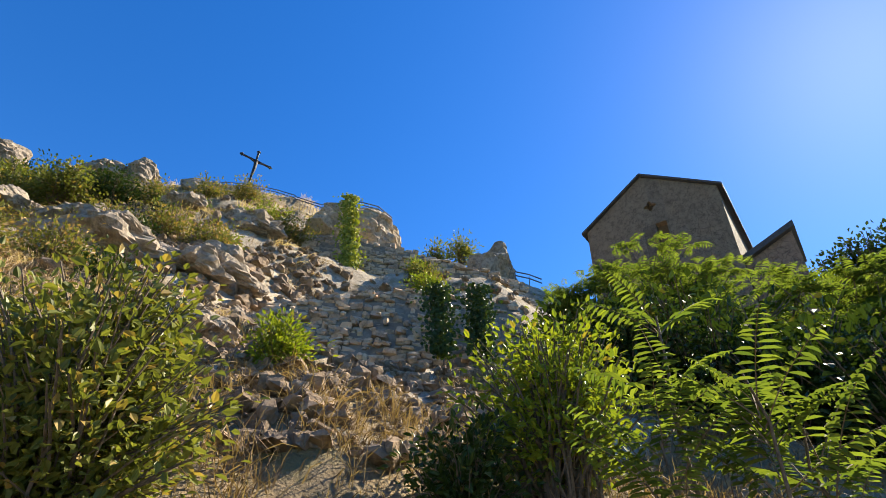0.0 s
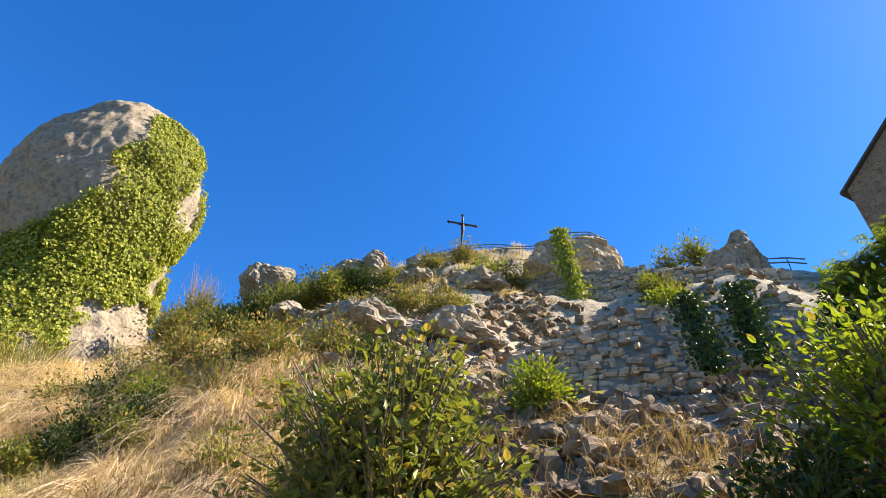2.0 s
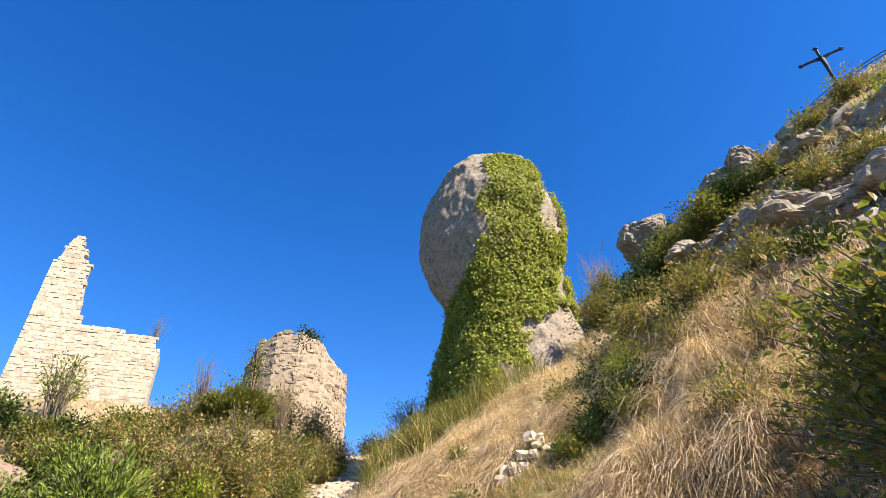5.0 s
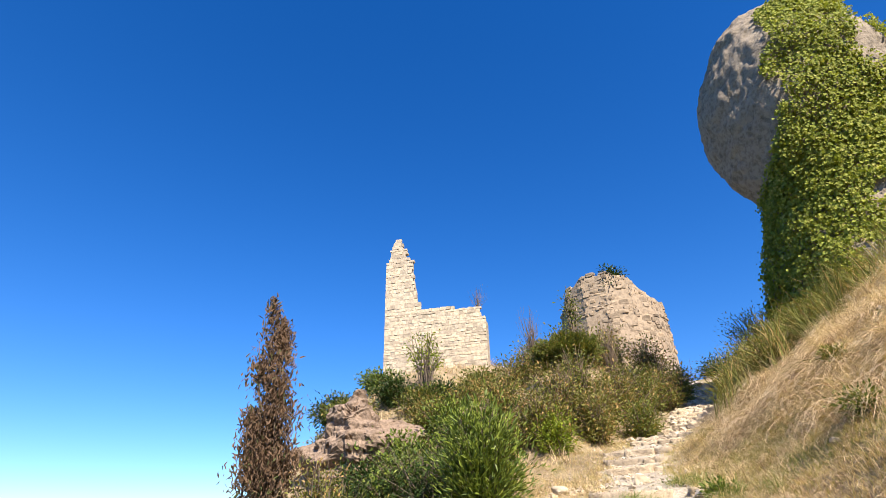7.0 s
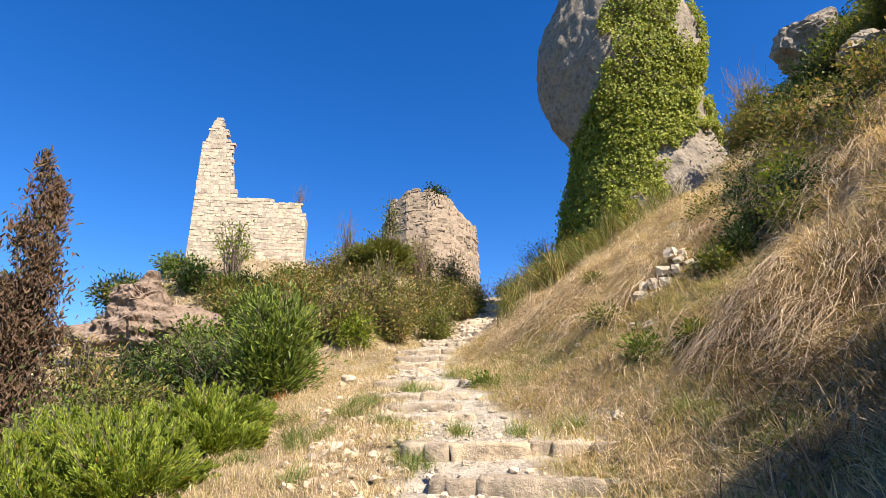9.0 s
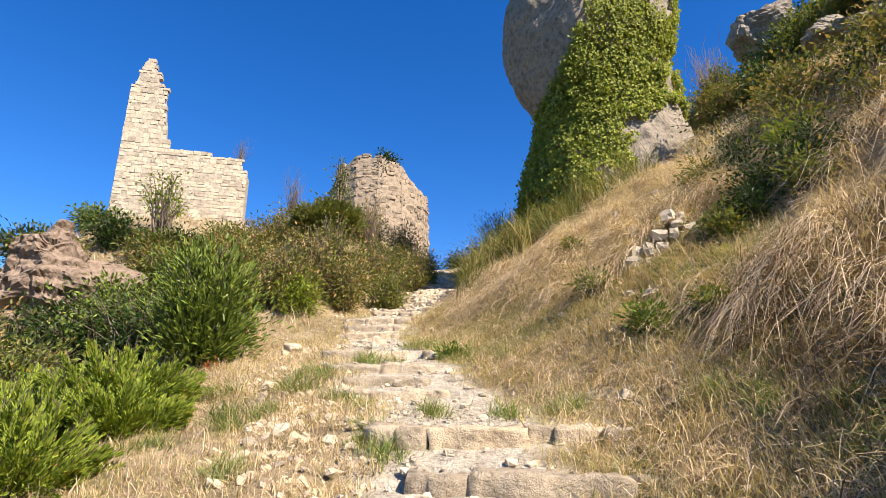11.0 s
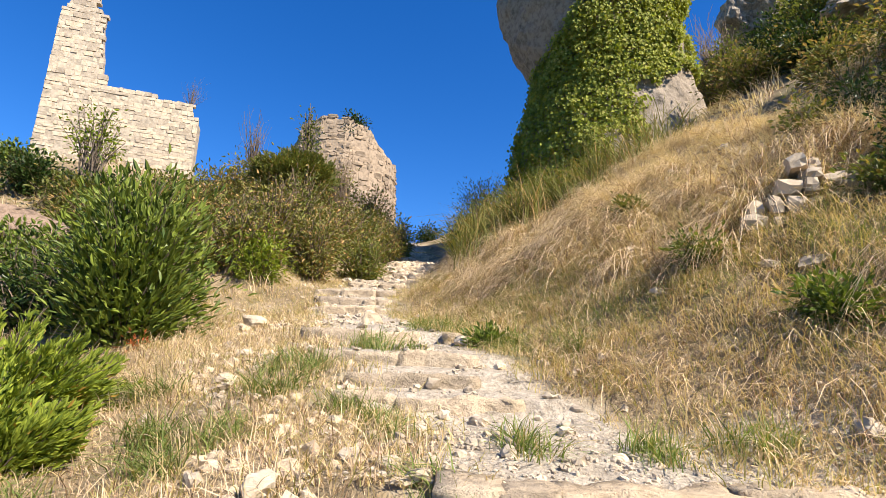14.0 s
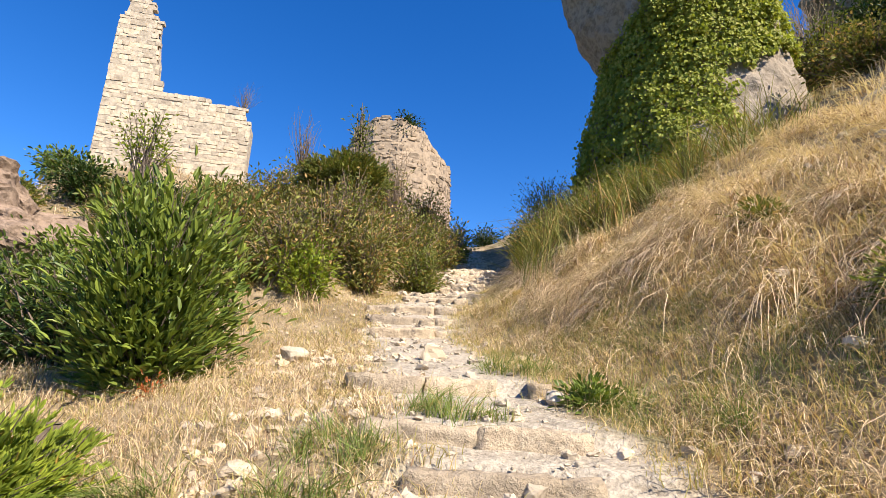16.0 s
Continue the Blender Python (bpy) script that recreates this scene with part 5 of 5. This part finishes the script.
# growth over the mound
for kk, (az, r, h, rad, mat, leaf) in enumerate([(-40, 21, 1.3, 1.6, DARK_IVY, 0.15), (-36.5, 21.5, 1.5, 1.8, LAUREL_LEAF, 0.16), (-34.5, 24, 1.8, 1.2, OLIVE_LEAF, 0.14), (-32.5, 23, 1.6, 1.7, LAUREL_LEAF, 0.16), (-30, 25, 1.2, 1.4, OLIVE_LEAF, 0.14), (-27, 22, 1.6, 1.4, OLIVE_LEAF, 0.14), (-25.5, 25, 1.6, 1.6, OLIVE_LEAF, 0.14), (-24, 19, 2.2, 1.1, OLIVE_LEAF, 0.13), (-21.5, 20, 2.6, 1.1, OLIVE_LEAF, 0.13), (-19.6, 21.5, 2.9, 0.95, SHRUB_LEAF, 0.13), (-17.5, 21, 2.2, 1.0, OLIVE_LEAF, 0.13), (-15.6, 23, 2.4, 1.1, OLIVE_LEAF, 0.13), (-13.5, 25, 2.2, 1.2, SHRUB_LEAF, 0.14), (-11.3, 27, 2.4, 1.1, OLIVE_LEAF, 0.14), (-12.0, 33, 3.0, 1.5, OLIVE_LEAF, 0.17), (-16, 31, 2.6, 1.8, OLIVE_LEAF, 0.17), (-20, 30, 2.6, 1.8, SHRUB_LEAF, 0.17), (-9.7, 29, 2.0, 0.9, SHRUB_LEAF, 0.14), (-23, 28, 2.2, 1.6, OLIVE_LEAF, 0.15), (-29, 19, 1.3, 1.4, OLIVE_LEAF, 0.13), (-33.5, 18.5, 1.4, 1.4, DARK_IVY, 0.13), (-38, 17.5, 1.4, 1.3, DARK_IVY, 0.13), (-36, 19.5, 1.3, 1.5, SHRUB_LEAF, 0.13), (-39.5, 19.5, 1.2, 1.4, LAUREL_LEAF, 0.13), (-31, 20.5, 1.2, 1.4, DARK_IVY, 0.13), (-27.5, 19.5, 1.5, 1.1, SHRUB_LEAF, 0.13), (-22.5, 18.5, 1.3, 0.7, YELLOW_LEAF, 0.12), (-18.3, 19.5, 1.9, 0.7, OLIVE_LEAF, 0.12), (-14.2, 20.5, 1.4, 0.8, SHRUB_LEAF, 0.12), (-33, 26, 1.2, 1.3, DARK_IVY, 0.15), (-29, 27, 1.2, 1.2, SHRUB_LEAF, 0.15)]):
    x, y = polar(az, r)
    shrub("mound_shrub", {DARK_IVY: "dark green shrub at the foot of the ruin", OLIVE_LEAF: "half-dry olive shrub on the mound", LAUREL_LEAF: "bright green shrub at the foot of the ruin", SHRUB_LEAF: "leafy green shrub on the mound", YELLOW_LEAF: "yellow-green shrub on the mound"}[mat], (x, y, surface(x, y) - 0.25), h, rad, 260 + kk, mat, 100, 28, leaf, 0.45, wood=TWIG, group="shrubs on the mound")
for kk, (x, y, h, rad, mat) in enumerate([(-19.4, 20.6, 1.6, 1.5, DARK_IVY), (-20.8, 22.3, 1.4, 1.5, SHRUB_LEAF), (-17.6, 19.6, 1.5, 1.4, SHRUB_LEAF), (-22.4, 23.6, 1.2, 1.4, OLIVE_LEAF), (-18.6, 22.8, 1.3, 1.4, LAUREL_LEAF), (-16.6, 21.4, 1.4, 1.4, DARK_IVY), (-14.6, 21.0, 1.4, 1.3, SHRUB_LEAF)]):
    shrub("mound_shrub", "dense green shrub on the shoulder of the mound", (x, y, surface(x, y) - 0.25), h, rad, 410 + kk, mat, 110, 30, 0.16, 0.5, wood=TWIG, group="shrubs on the mound")
x, y = polar(-20.0, 23)
spray_bush("clipped_conifer", "flat-topped dark green conifer on the mound", (x, y, 7.7), 1.3, (1.15, 1.0), 290, SHRUB_LEAF, 420, 60, 0.085, 0.4, "tree", plume=0.12)
v, f = tubes([[(x, y, surface(x, y) - 0.2), (x + 0.05, y, surface(x, y) + 0.8), (x, y, 7.9)]], [[0.1, 0.08, 0.05]], 7)
child("trunk", mesh_data("trunk", v, f, BARK, True), bpy.data.objects["clipped_conifer"])


def bare_bush(name, label, base, height, radius, seed, twigs=60, thick=0.006):
    rng = np.random.default_rng(seed)
    base = np.asarray(base, float)
    a = rng.uniform(0, 2 * np.pi, twigs)
    q = rng.random(twigs)
    tip = base + np.column_stack([radius * q * np.cos(a), radius * q * np.sin(a), height * rng.uniform(0.5, 1.05, twigs)])
    s = np.linspace(0, 1, 6)[None, :, None]
    line = base + (tip - base)[:, None] * s + rng.normal(0, 0.04 * height, (twigs, 6, 3)) * s
    v, f = tubes(line, np.broadcast_to(thick * height * np.linspace(1, 0.25, 6), (twigs, 6)), 3)
    owner = thing(name, label, "shrub")
    tagged(child("branchwork", mesh_data("branchwork", v, f, TWIG), owner), kind="stuff")
    return owner


for kk, (x, y, z, h, r) in enumerate([(-15.7, 28.8, 14.2, 1.6, 0.8), (-5.6, 37.0, 9.0, 1.9, 1.1), (*polar(-23.4, 24), 8.2, 2.4, 0.6), (*polar(19.6, 29), 15.0, 4.2, 1.3), (*polar(20.5, 33), 17.5, 3.4, 1.2), (*polar(-15.5, 26), 7.0, 3.4, 0.6)]):
    bare_bush("bare_bush", "leafless twiggy bush against the sky", (x, y, z), h, r, 300 + kk)
x, y = polar(-18.7, 26)
shrub("slender_sapling", "slender upright sapling above the hedge", (x, y, surface(x, y)), 4.8, 0.4, 310, SHRUB_LEAF, 14, 26, 0.16, 0.4, leaf_from=0.45, category="young tree", crown_low=0.7)
x, y = polar(-34.6, 27)
shrub("hawthorn", "small crooked tree against the ruined wall", (x, y, surface(x, y) - 0.1), 3.2, 1.2, 311, YELLOW_LEAF, 40, 16, 0.15, 0.5, leaf_from=0.55, category="young tree", crown_low=0.5)
shrub("saddle_shrub", "blue-green shrub at the head of the path", (-0.9, 26.5, surface(-0.9, 26.5) - 0.2), 2.6, 1.5, 312, OLIVE_LEAF, 130, 30, 0.13, 0.35)
# Added dark leaf mass: it stands for the tall rock's shadow in the gap.
shrub("saddle_shrub", "near-black shrub standing in for shade at the head of the path", (-3.9, 36.5, surface(-3.9, 36.5) - 0.3), 1.5, 1.1, 313, DARK_IVY, 70, 26, 0.15, 0.45)
shrub("saddle_shrub", "green shrub below the tall rock", (-1.6, 23.5, surface(-1.6, 23.5) - 0.2), 1.7, 1.1, 314, SHRUB_LEAF, 90, 26, 0.1, 0.4)
x, y = sx + 1.2, sy - 3.0
shrub("stump_shrub", "dark shrub growing on the round stump", (x, y, 19.0), 2.4, 1.2, 315, DARK_IVY, 80, 26, 0.22, 0.5)
# reeds by the tall rock
rng = np.random.default_rng(320)
xy = np.column_stack([rng.uniform(-2.2, 3.2, 150), rng.uniform(16.5, 20.6, 150)])
grass("tall_reeds", "tall yellow-green reedy grass below the tall rock", xy, 22, 0.16, (0.9, 1.9), 0.022, 0.12, 321, OLIVE_LEAF, 0.22)
# low plants on the bank
for kk, (x, y, h, r, mat) in enumerate([(0.55, 8.6, 0.35, 0.3, LAUREL_LEAF), (0.2, 10.0, 0.4, 0.25, SHRUB_LEAF), (1.9, 9.5, 0.45, 0.4, SHRUB_LEAF), (3.4, 10.2, 0.7, 0.6, YELLOW_LEAF), (-2.0, 10.7, 0.22, 0.22, LAUREL_LEAF), (4.3, 9.4, 0.9, 0.8, OLIVE_LEAF), (2.3, 9.45, 0.55, 0.4, DARK_IVY), (2.9, 9.15, 0.6, 0.45, SHRUB_LEAF), (2.6, 9.75, 0.7, 0.5, DARK_IVY), (3.3, 9.4, 0.7, 0.5, DARK_IVY), (3.0, 10.9, 0.7, 0.6, DARK_IVY), (3.7, 10.5, 0.8, 0.7, OLIVE_LEAF), (2.5, 11.3, 0.6, 0.6, OLIVE_LEAF), (4.7, 10.2, 0.9, 0.8, DARK_IVY), (3.6, 11.8, 0.8, 0.8, OLIVE_LEAF), (1.2, 8.3, 0.3, 0.25, SHRUB_LEAF), (0.3, 12.3, 0.35, 0.3, OLIVE_LEAF), (5.0, 8.0, 1.1, 0.9, OLIVE_LEAF), (3.6, 7.0, 0.8, 0.7, OLIVE_LEAF), (3.8, 5.6, 0.9, 0.7, SHRUB_LEAF)]):
    shrub("low_plant", "low leafy plant in the dry bank", (x, y, surface(x, y) - 0.05), h, r, 330 + kk, mat, 45, 20, 0.075, 0.45, group="plants in the bank")

rng = np.random.default_rng(350)
xy = np.column_stack([rng.uniform(-25, -20.5, 90), rng.uniform(24, 27, 90)])
grass("dry_grass", "tall pale dry grass at the foot of the ruin", xy, 24, 0.15, (0.5, 1.1), 0.02, 0.1, 351, STRAW)
x, y = polar(20.2, 27.5)
shrub("small_tree", "small leafy tree beside the tall rock", (x, y, surface(x, y) - 0.3), 4.0, 1.2, 352, SHRUB_LEAF, 90, 26, 0.15, 0.45, category="tree", leaf_from=0.45, crown_low=0.3)

# ---- crucifix and railings ----
def box(bm, size, m):
    r = bmesh.ops.create_cube(bm, size=1.0, matrix=m @ Matrix.Diagonal((*size, 1)))
    return r["verts"]


def crucifix(at, turn):
    owner = thing("crucifix", "tall dark wrought crucifix on the rock platform", "cross")
    owner.matrix_world = pose(*at, 0, 0, turn)
    bm = bmesh.new()
    box(bm, (0.17, 0.15, 4.3), Matrix.Translation((0, 0, 2.15)))
    bmesh.ops.bevel(bm, geom=list(bm.edges), offset=0.02, segments=1, affect="EDGES")
    part("post", bm, IRON, owner)
    bm = bmesh.new()
    box(bm, (2.5, 0.13, 0.17), Matrix.Translation((0, 0, 3.35)))
    bmesh.ops.bevel(bm, geom=list(bm.edges), offset=0.02, segments=1, affect="EDGES")
    part("crossbar", bm, IRON, owner)
    for name, x, z in (("finial", -1.3, 3.35), ("finial", 1.3, 3.35), ("finial", 0, 4.4)):
        bm = bmesh.new()
        for dx, dz in ((0, 0.1), (0.1, 0), (-0.1, 0), (0, -0.1)):
            bmesh.ops.create_icosphere(bm, subdivisions=2, radius=0.085, matrix=Matrix.Translation((x + dx, 0, z + dz)))
        part(name, bm, IRON, owner)
    bm = bmesh.new()
    for a, b, r0, r1 in (((0, -0.14, 1.45), (0.03, -0.18, 2.3), 0.07, 0.13), ((0.03, -0.18, 2.3), (0, -0.14, 3.05), 0.13, 0.17), ((0, -0.14, 3.0), (-0.85, -0.1, 3.3), 0.07, 0.05), ((0, -0.14, 3.0), (0.85, -0.1, 3.3), 0.07, 0.05), ((0, -0.15, 3.05), (0.04, -0.18, 3.3), 0.08, 0.1)):
        d = Vector(b) - Vector(a)
        bmesh.ops.create_cone(bm, cap_ends=True, segments=10, radius1=r0, radius2=r1, depth=d.length, matrix=Matrix.Translation((Vector(a) + Vector(b)) / 2) @ d.to_track_quat("Z", "Y").to_matrix().to_4x4())
    part("figure", bm, IRON, owner)
    bm = bmesh.new()
    box(bm, (0.9, 0.9, 0.7), Matrix.Translation((0, 0, -0.2)))
    bmesh.ops.bevel(bm, geom=list(bm.edges), offset=0.06, segments=2, affect="EDGES")
    part("plinth", bm, WALLSTONE, owner, "grey stone plinth")
    return owner


CX, CY, CZ = polar(49.6, 38, 38.3)
crucifix((CX, CY, CZ - 0.3), -38)


def railing(points, height, label):
    """Posts with two rails along a polyline."""
    owner = thing("railing", label, "railing", "railings round the rock top")
    pts = np.array(points, float)
    for z in (height, height * 0.72):
        line = pts + (0, 0, z)
        v, f = tubes(line[None], np.full((1, len(pts)), 0.034), 6)
        child("rail", mesh_data("rail", v, f, RAIL), owner)
    for a, b in zip(pts[:-1], pts[1:]):
        n = max(1, int(np.linalg.norm(b - a) / 0.45))
        for k in range(n):
            p = a + (b - a) * k / n
            v, f = tubes(np.array([[p - (0, 0, 0.6), p + (0, 0, height)]]), [[0.022, 0.022]], 5)
            child("post", mesh_data("post", v, f, RAIL), owner)
    return owner


railing([polar(az, r, el) for az, r, el in ((42.5, 37, 34.9), (44.5, 36.5, 36.0), (47, 36, 37.2), (50, 35.5, 37.8), (53, 34, 38.0), (55.5, 32, 37.9))], 0.85, "thin metal railing round the crucifix platform")
railing([polar(az, r, el) for az, r, el in ((55.5, 32, 37.9), (59, 29, 37.6), (61.5, 27, 38.1), (64, 26, 38.6), (66.5, 25.8, 38.4), (68.5, 26, 37.4))], 0.75, "thin metal railing over the rock knob")
railing([polar(az, r, el) for az, r, el in ((30.5, 43, 31.6), (33.5, 41, 33.0))], 0.8, "short metal railing between the ridge crags")
railing([polar(az, r, el) for az, r, el in ((84.8, 25, 31.6), (86.5, 25, 31.2), (88, 25, 30.6))], 0.9, "short metal fence beside the pointed crag")


# ---- the stone house above ----
def stone_house():
    owner = thing("stone_house", "old stone house with a steep gable and slate roof", "house")
    a, b = Vector((41.6, -3.1, 0)), Vector((37.0, -13.5, 0))
    d = (b - a).normalized()
    back = Vector((-d.y, d.x, 0))
    if back.x < 0:
        back = -back
    w, deep, base, eave, ridge = (b - a).length, 13.0, 18.0, 32.2, 36.2
    at = lambda u, s, z: a + d * u + back * s + Vector((0, 0, z))
    window, door = (w * 0.52, 32.6), (w * 0.57, 29.0)
    # the gable wall, built round its two openings

    def slab_between(outline, thick=0.7):
        bm = bmesh.new()
        front = [bm.verts.new(at(u, 0, z)) for u, z in outline]
        rear = [bm.verts.new(at(u, thick, z)) for u, z in outline]
        bm.faces.new(front)
        bm.faces.new(rear[::-1])
        for k in range(len(outline)):
            bm.faces.new((front[k], rear[k], rear[(k + 1) % len(outline)], front[(k + 1) % len(outline)]))
        bmesh.ops.recalc_face_normals(bm, faces=list(bm.faces))
        part("gable_wall", bm, HOUSEWALL, owner)

    roof_z = lambda u: eave + (ridge - eave) * (1 - abs(u / w - 0.5) * 2)
    ring = [(window[0] + (0.42 + 0.13 * math.cos(4 * t)) * math.cos(t), window[1] + (0.42 + 0.13 * math.cos(4 * t)) * math.sin(t)) for t in np.linspace(-math.pi / 2, math.pi / 2, 17)]
    left_ring = [(2 * window[0] - u, z) for u, z in ring][::-1]
    x0, x1, d0, d1 = window[0] - 1.0, window[0] + 1.2, door[0] - 0.45, door[0] + 0.45
    slab_between([(0, base), (x0, base), (x0, roof_z(x0)), (0, eave)])
    slab_between([(x1, base), (w, base), (w, eave), (x1, roof_z(x1))])
    slab_between([(x0, 30.6), (window[0], 30.6)] + ring[:1] + left_ring[::-1][0:0] + [(2 * window[0] - u, z) for u, z in ring] + [(window[0], ridge - (0.02 * w)), (w / 2, ridge), (x0, roof_z(x0))])
    slab_between([(window[0], 30.6), (x1, 30.6), (x1, roof_z(x1)), (window[0], ridge - 0.02 * w)] + ring[::-1])
    slab_between([(x0, base), (d0, base), (d0, 30.6), (x0, 30.6)])
    slab_between([(d1, base), (x1, base), (x1, 30.6), (d1, 30.6)])
    slab_between([(d0, base), (d1, base), (d1, 28.0), (d0, 28.0)])
    for u in (0, w - 0.7):
        bm = bmesh.new()
        v = [bm.verts.new(at(uu, s, z)) for uu, s, z in ((u, 0.7, base), (u + 0.7, 0.7, base), (u + 0.7, deep, base), (u, deep, base), (u, 0.7, eave), (u + 0.7, 0.7, eave), (u + 0.7, deep, eave), (u, deep, eave))]
        for q in ((0, 1, 2, 3), (7, 6, 5, 4), (0, 4, 5, 1), (1, 5, 6, 2), (2, 6, 7, 3), (3, 7, 4, 0)):
            bm.faces.new([v[i] for i in q])
        part("side_wall", bm, HOUSEWALL, owner)
    for sgn in (0, 1):
        bm = bmesh.new()
        u0, u1 = (-0.45, w / 2) if sgn == 0 else (w + 0.45, w / 2)
        z0 = eave - 0.25
        v = [bm.verts.new(at(uu, s, z + dz)) for dz in (0.02, 0.22) for uu, s, z in ((u0, -0.3, z0), (u1, -0.3, ridge + 0.02), (u1, deep, ridge + 0.02), (u0, deep, z0))]
        for q in ((0, 1, 2, 3), (7, 6, 5, 4), (0, 4, 5, 1), (1, 5, 6, 2), (2, 6, 7, 3), (3, 7, 4, 0)):
            bm.faces.new([v[i] for i in q])
        bmesh.ops.recalc_face_normals(bm, faces=list(bm.faces))
        part("roof", bm, SLATE, owner, "dark slate roof slope")
    return at, w


HOUSEWALL = stone_material("old_render_over_stone", (0.20, 0.155, 0.115), (0.16, 0.125, 0.095), (0.10, 0.078, 0.06), 0.6, "object", 0.2, 2.6)
ANNEX_WALL = stone_material("pink_rubble", (0.353, 0.235, 0.168), (0.269, 0.185, 0.134), (0.168, 0.109, 0.084), 0.8, "object", 0.2, 1.8)
house_at, house_w = stone_house()
annex = thing("annex", "small pinkish stone annex with a sloping roof", "house")
bm = bmesh.new()
v = [bm.verts.new(house_at(u, s, z)) for u, s, z in ((house_w + 0.05, 1, 18), (house_w + 3.6, 1, 18), (house_w + 3.6, 6, 18), (house_w + 0.05, 6, 18), (house_w + 0.05, 1, 25.0), (house_w + 3.6, 1, 26.6), (house_w + 3.6, 6, 26.6), (house_w + 0.05, 6, 25.0))]
for q in ((0, 1, 2, 3), (7, 6, 5, 4), (0, 4, 5, 1), (1, 5, 6, 2), (2, 6, 7, 3), (3, 7, 4, 0)):
    bm.faces.new([v[i] for i in q])
bmesh.ops.recalc_face_normals(bm, faces=list(bm.faces))
part("wall", bm, ANNEX_WALL, annex)
bm = bmesh.new()
v = [bm.verts.new(house_at(u, s, z + dz)) for dz in (0.02, 0.5) for u, s, z in ((house_w + 0.02, 0.6, 25.0), (house_w + 3.9, 0.6, 26.75), (house_w + 3.9, 6.4, 26.75), (house_w + 0.02, 6.4, 25.0))]
for q in ((0, 1, 2, 3), (7, 6, 5, 4), (0, 4, 5, 1), (1, 5, 6, 2), (2, 6, 7, 3), (3, 7, 4, 0)):
    bm.faces.new([v[i] for i in q])
bmesh.ops.recalc_face_normals(bm, faces=list(bm.faces))
part("roof", bm, SLATE, annex)

RUST_LEAF = leaf_material("withered_orange_leaf", (0.462, 0.134, 0.042), (0.286, 0.084, 0.0336), (0.336, 0.202, 0.084), 0.3, 0.7, 0.25)
x, y = -6.3, 11.15
shrub("withered_plant", "small withered orange plant at the foot of the laurel", (x, y, surface(x, y) - 0.03), 0.22, 0.1, 360, RUST_LEAF, 10, 9, 0.06, 0.4, wood=TWIG, category="plant")

# a sawn stump beside the laurel
x, y = -6.4, 10.0
stub = thing("tree_stump", "short sawn tree stump in the grass", "stump", at=(x, y, surface(x, y)))
v, f = tubes([[(0, 0, -0.1), (0, 0, 0.08), (0.01, 0, 0.24)]], [[0.19, 0.15, 0.14]], 14)
child("bark", mesh_data("bark", v, f, BARK, True), stub)
bm = bmesh.new()
bmesh.ops.create_circle(bm, cap_ends=True, segments=14, radius=0.139, matrix=Matrix.Translation((0.01, 0, 0.241)))
part("cut_face", bm, TWIG, stub, "weathered sawn wood")
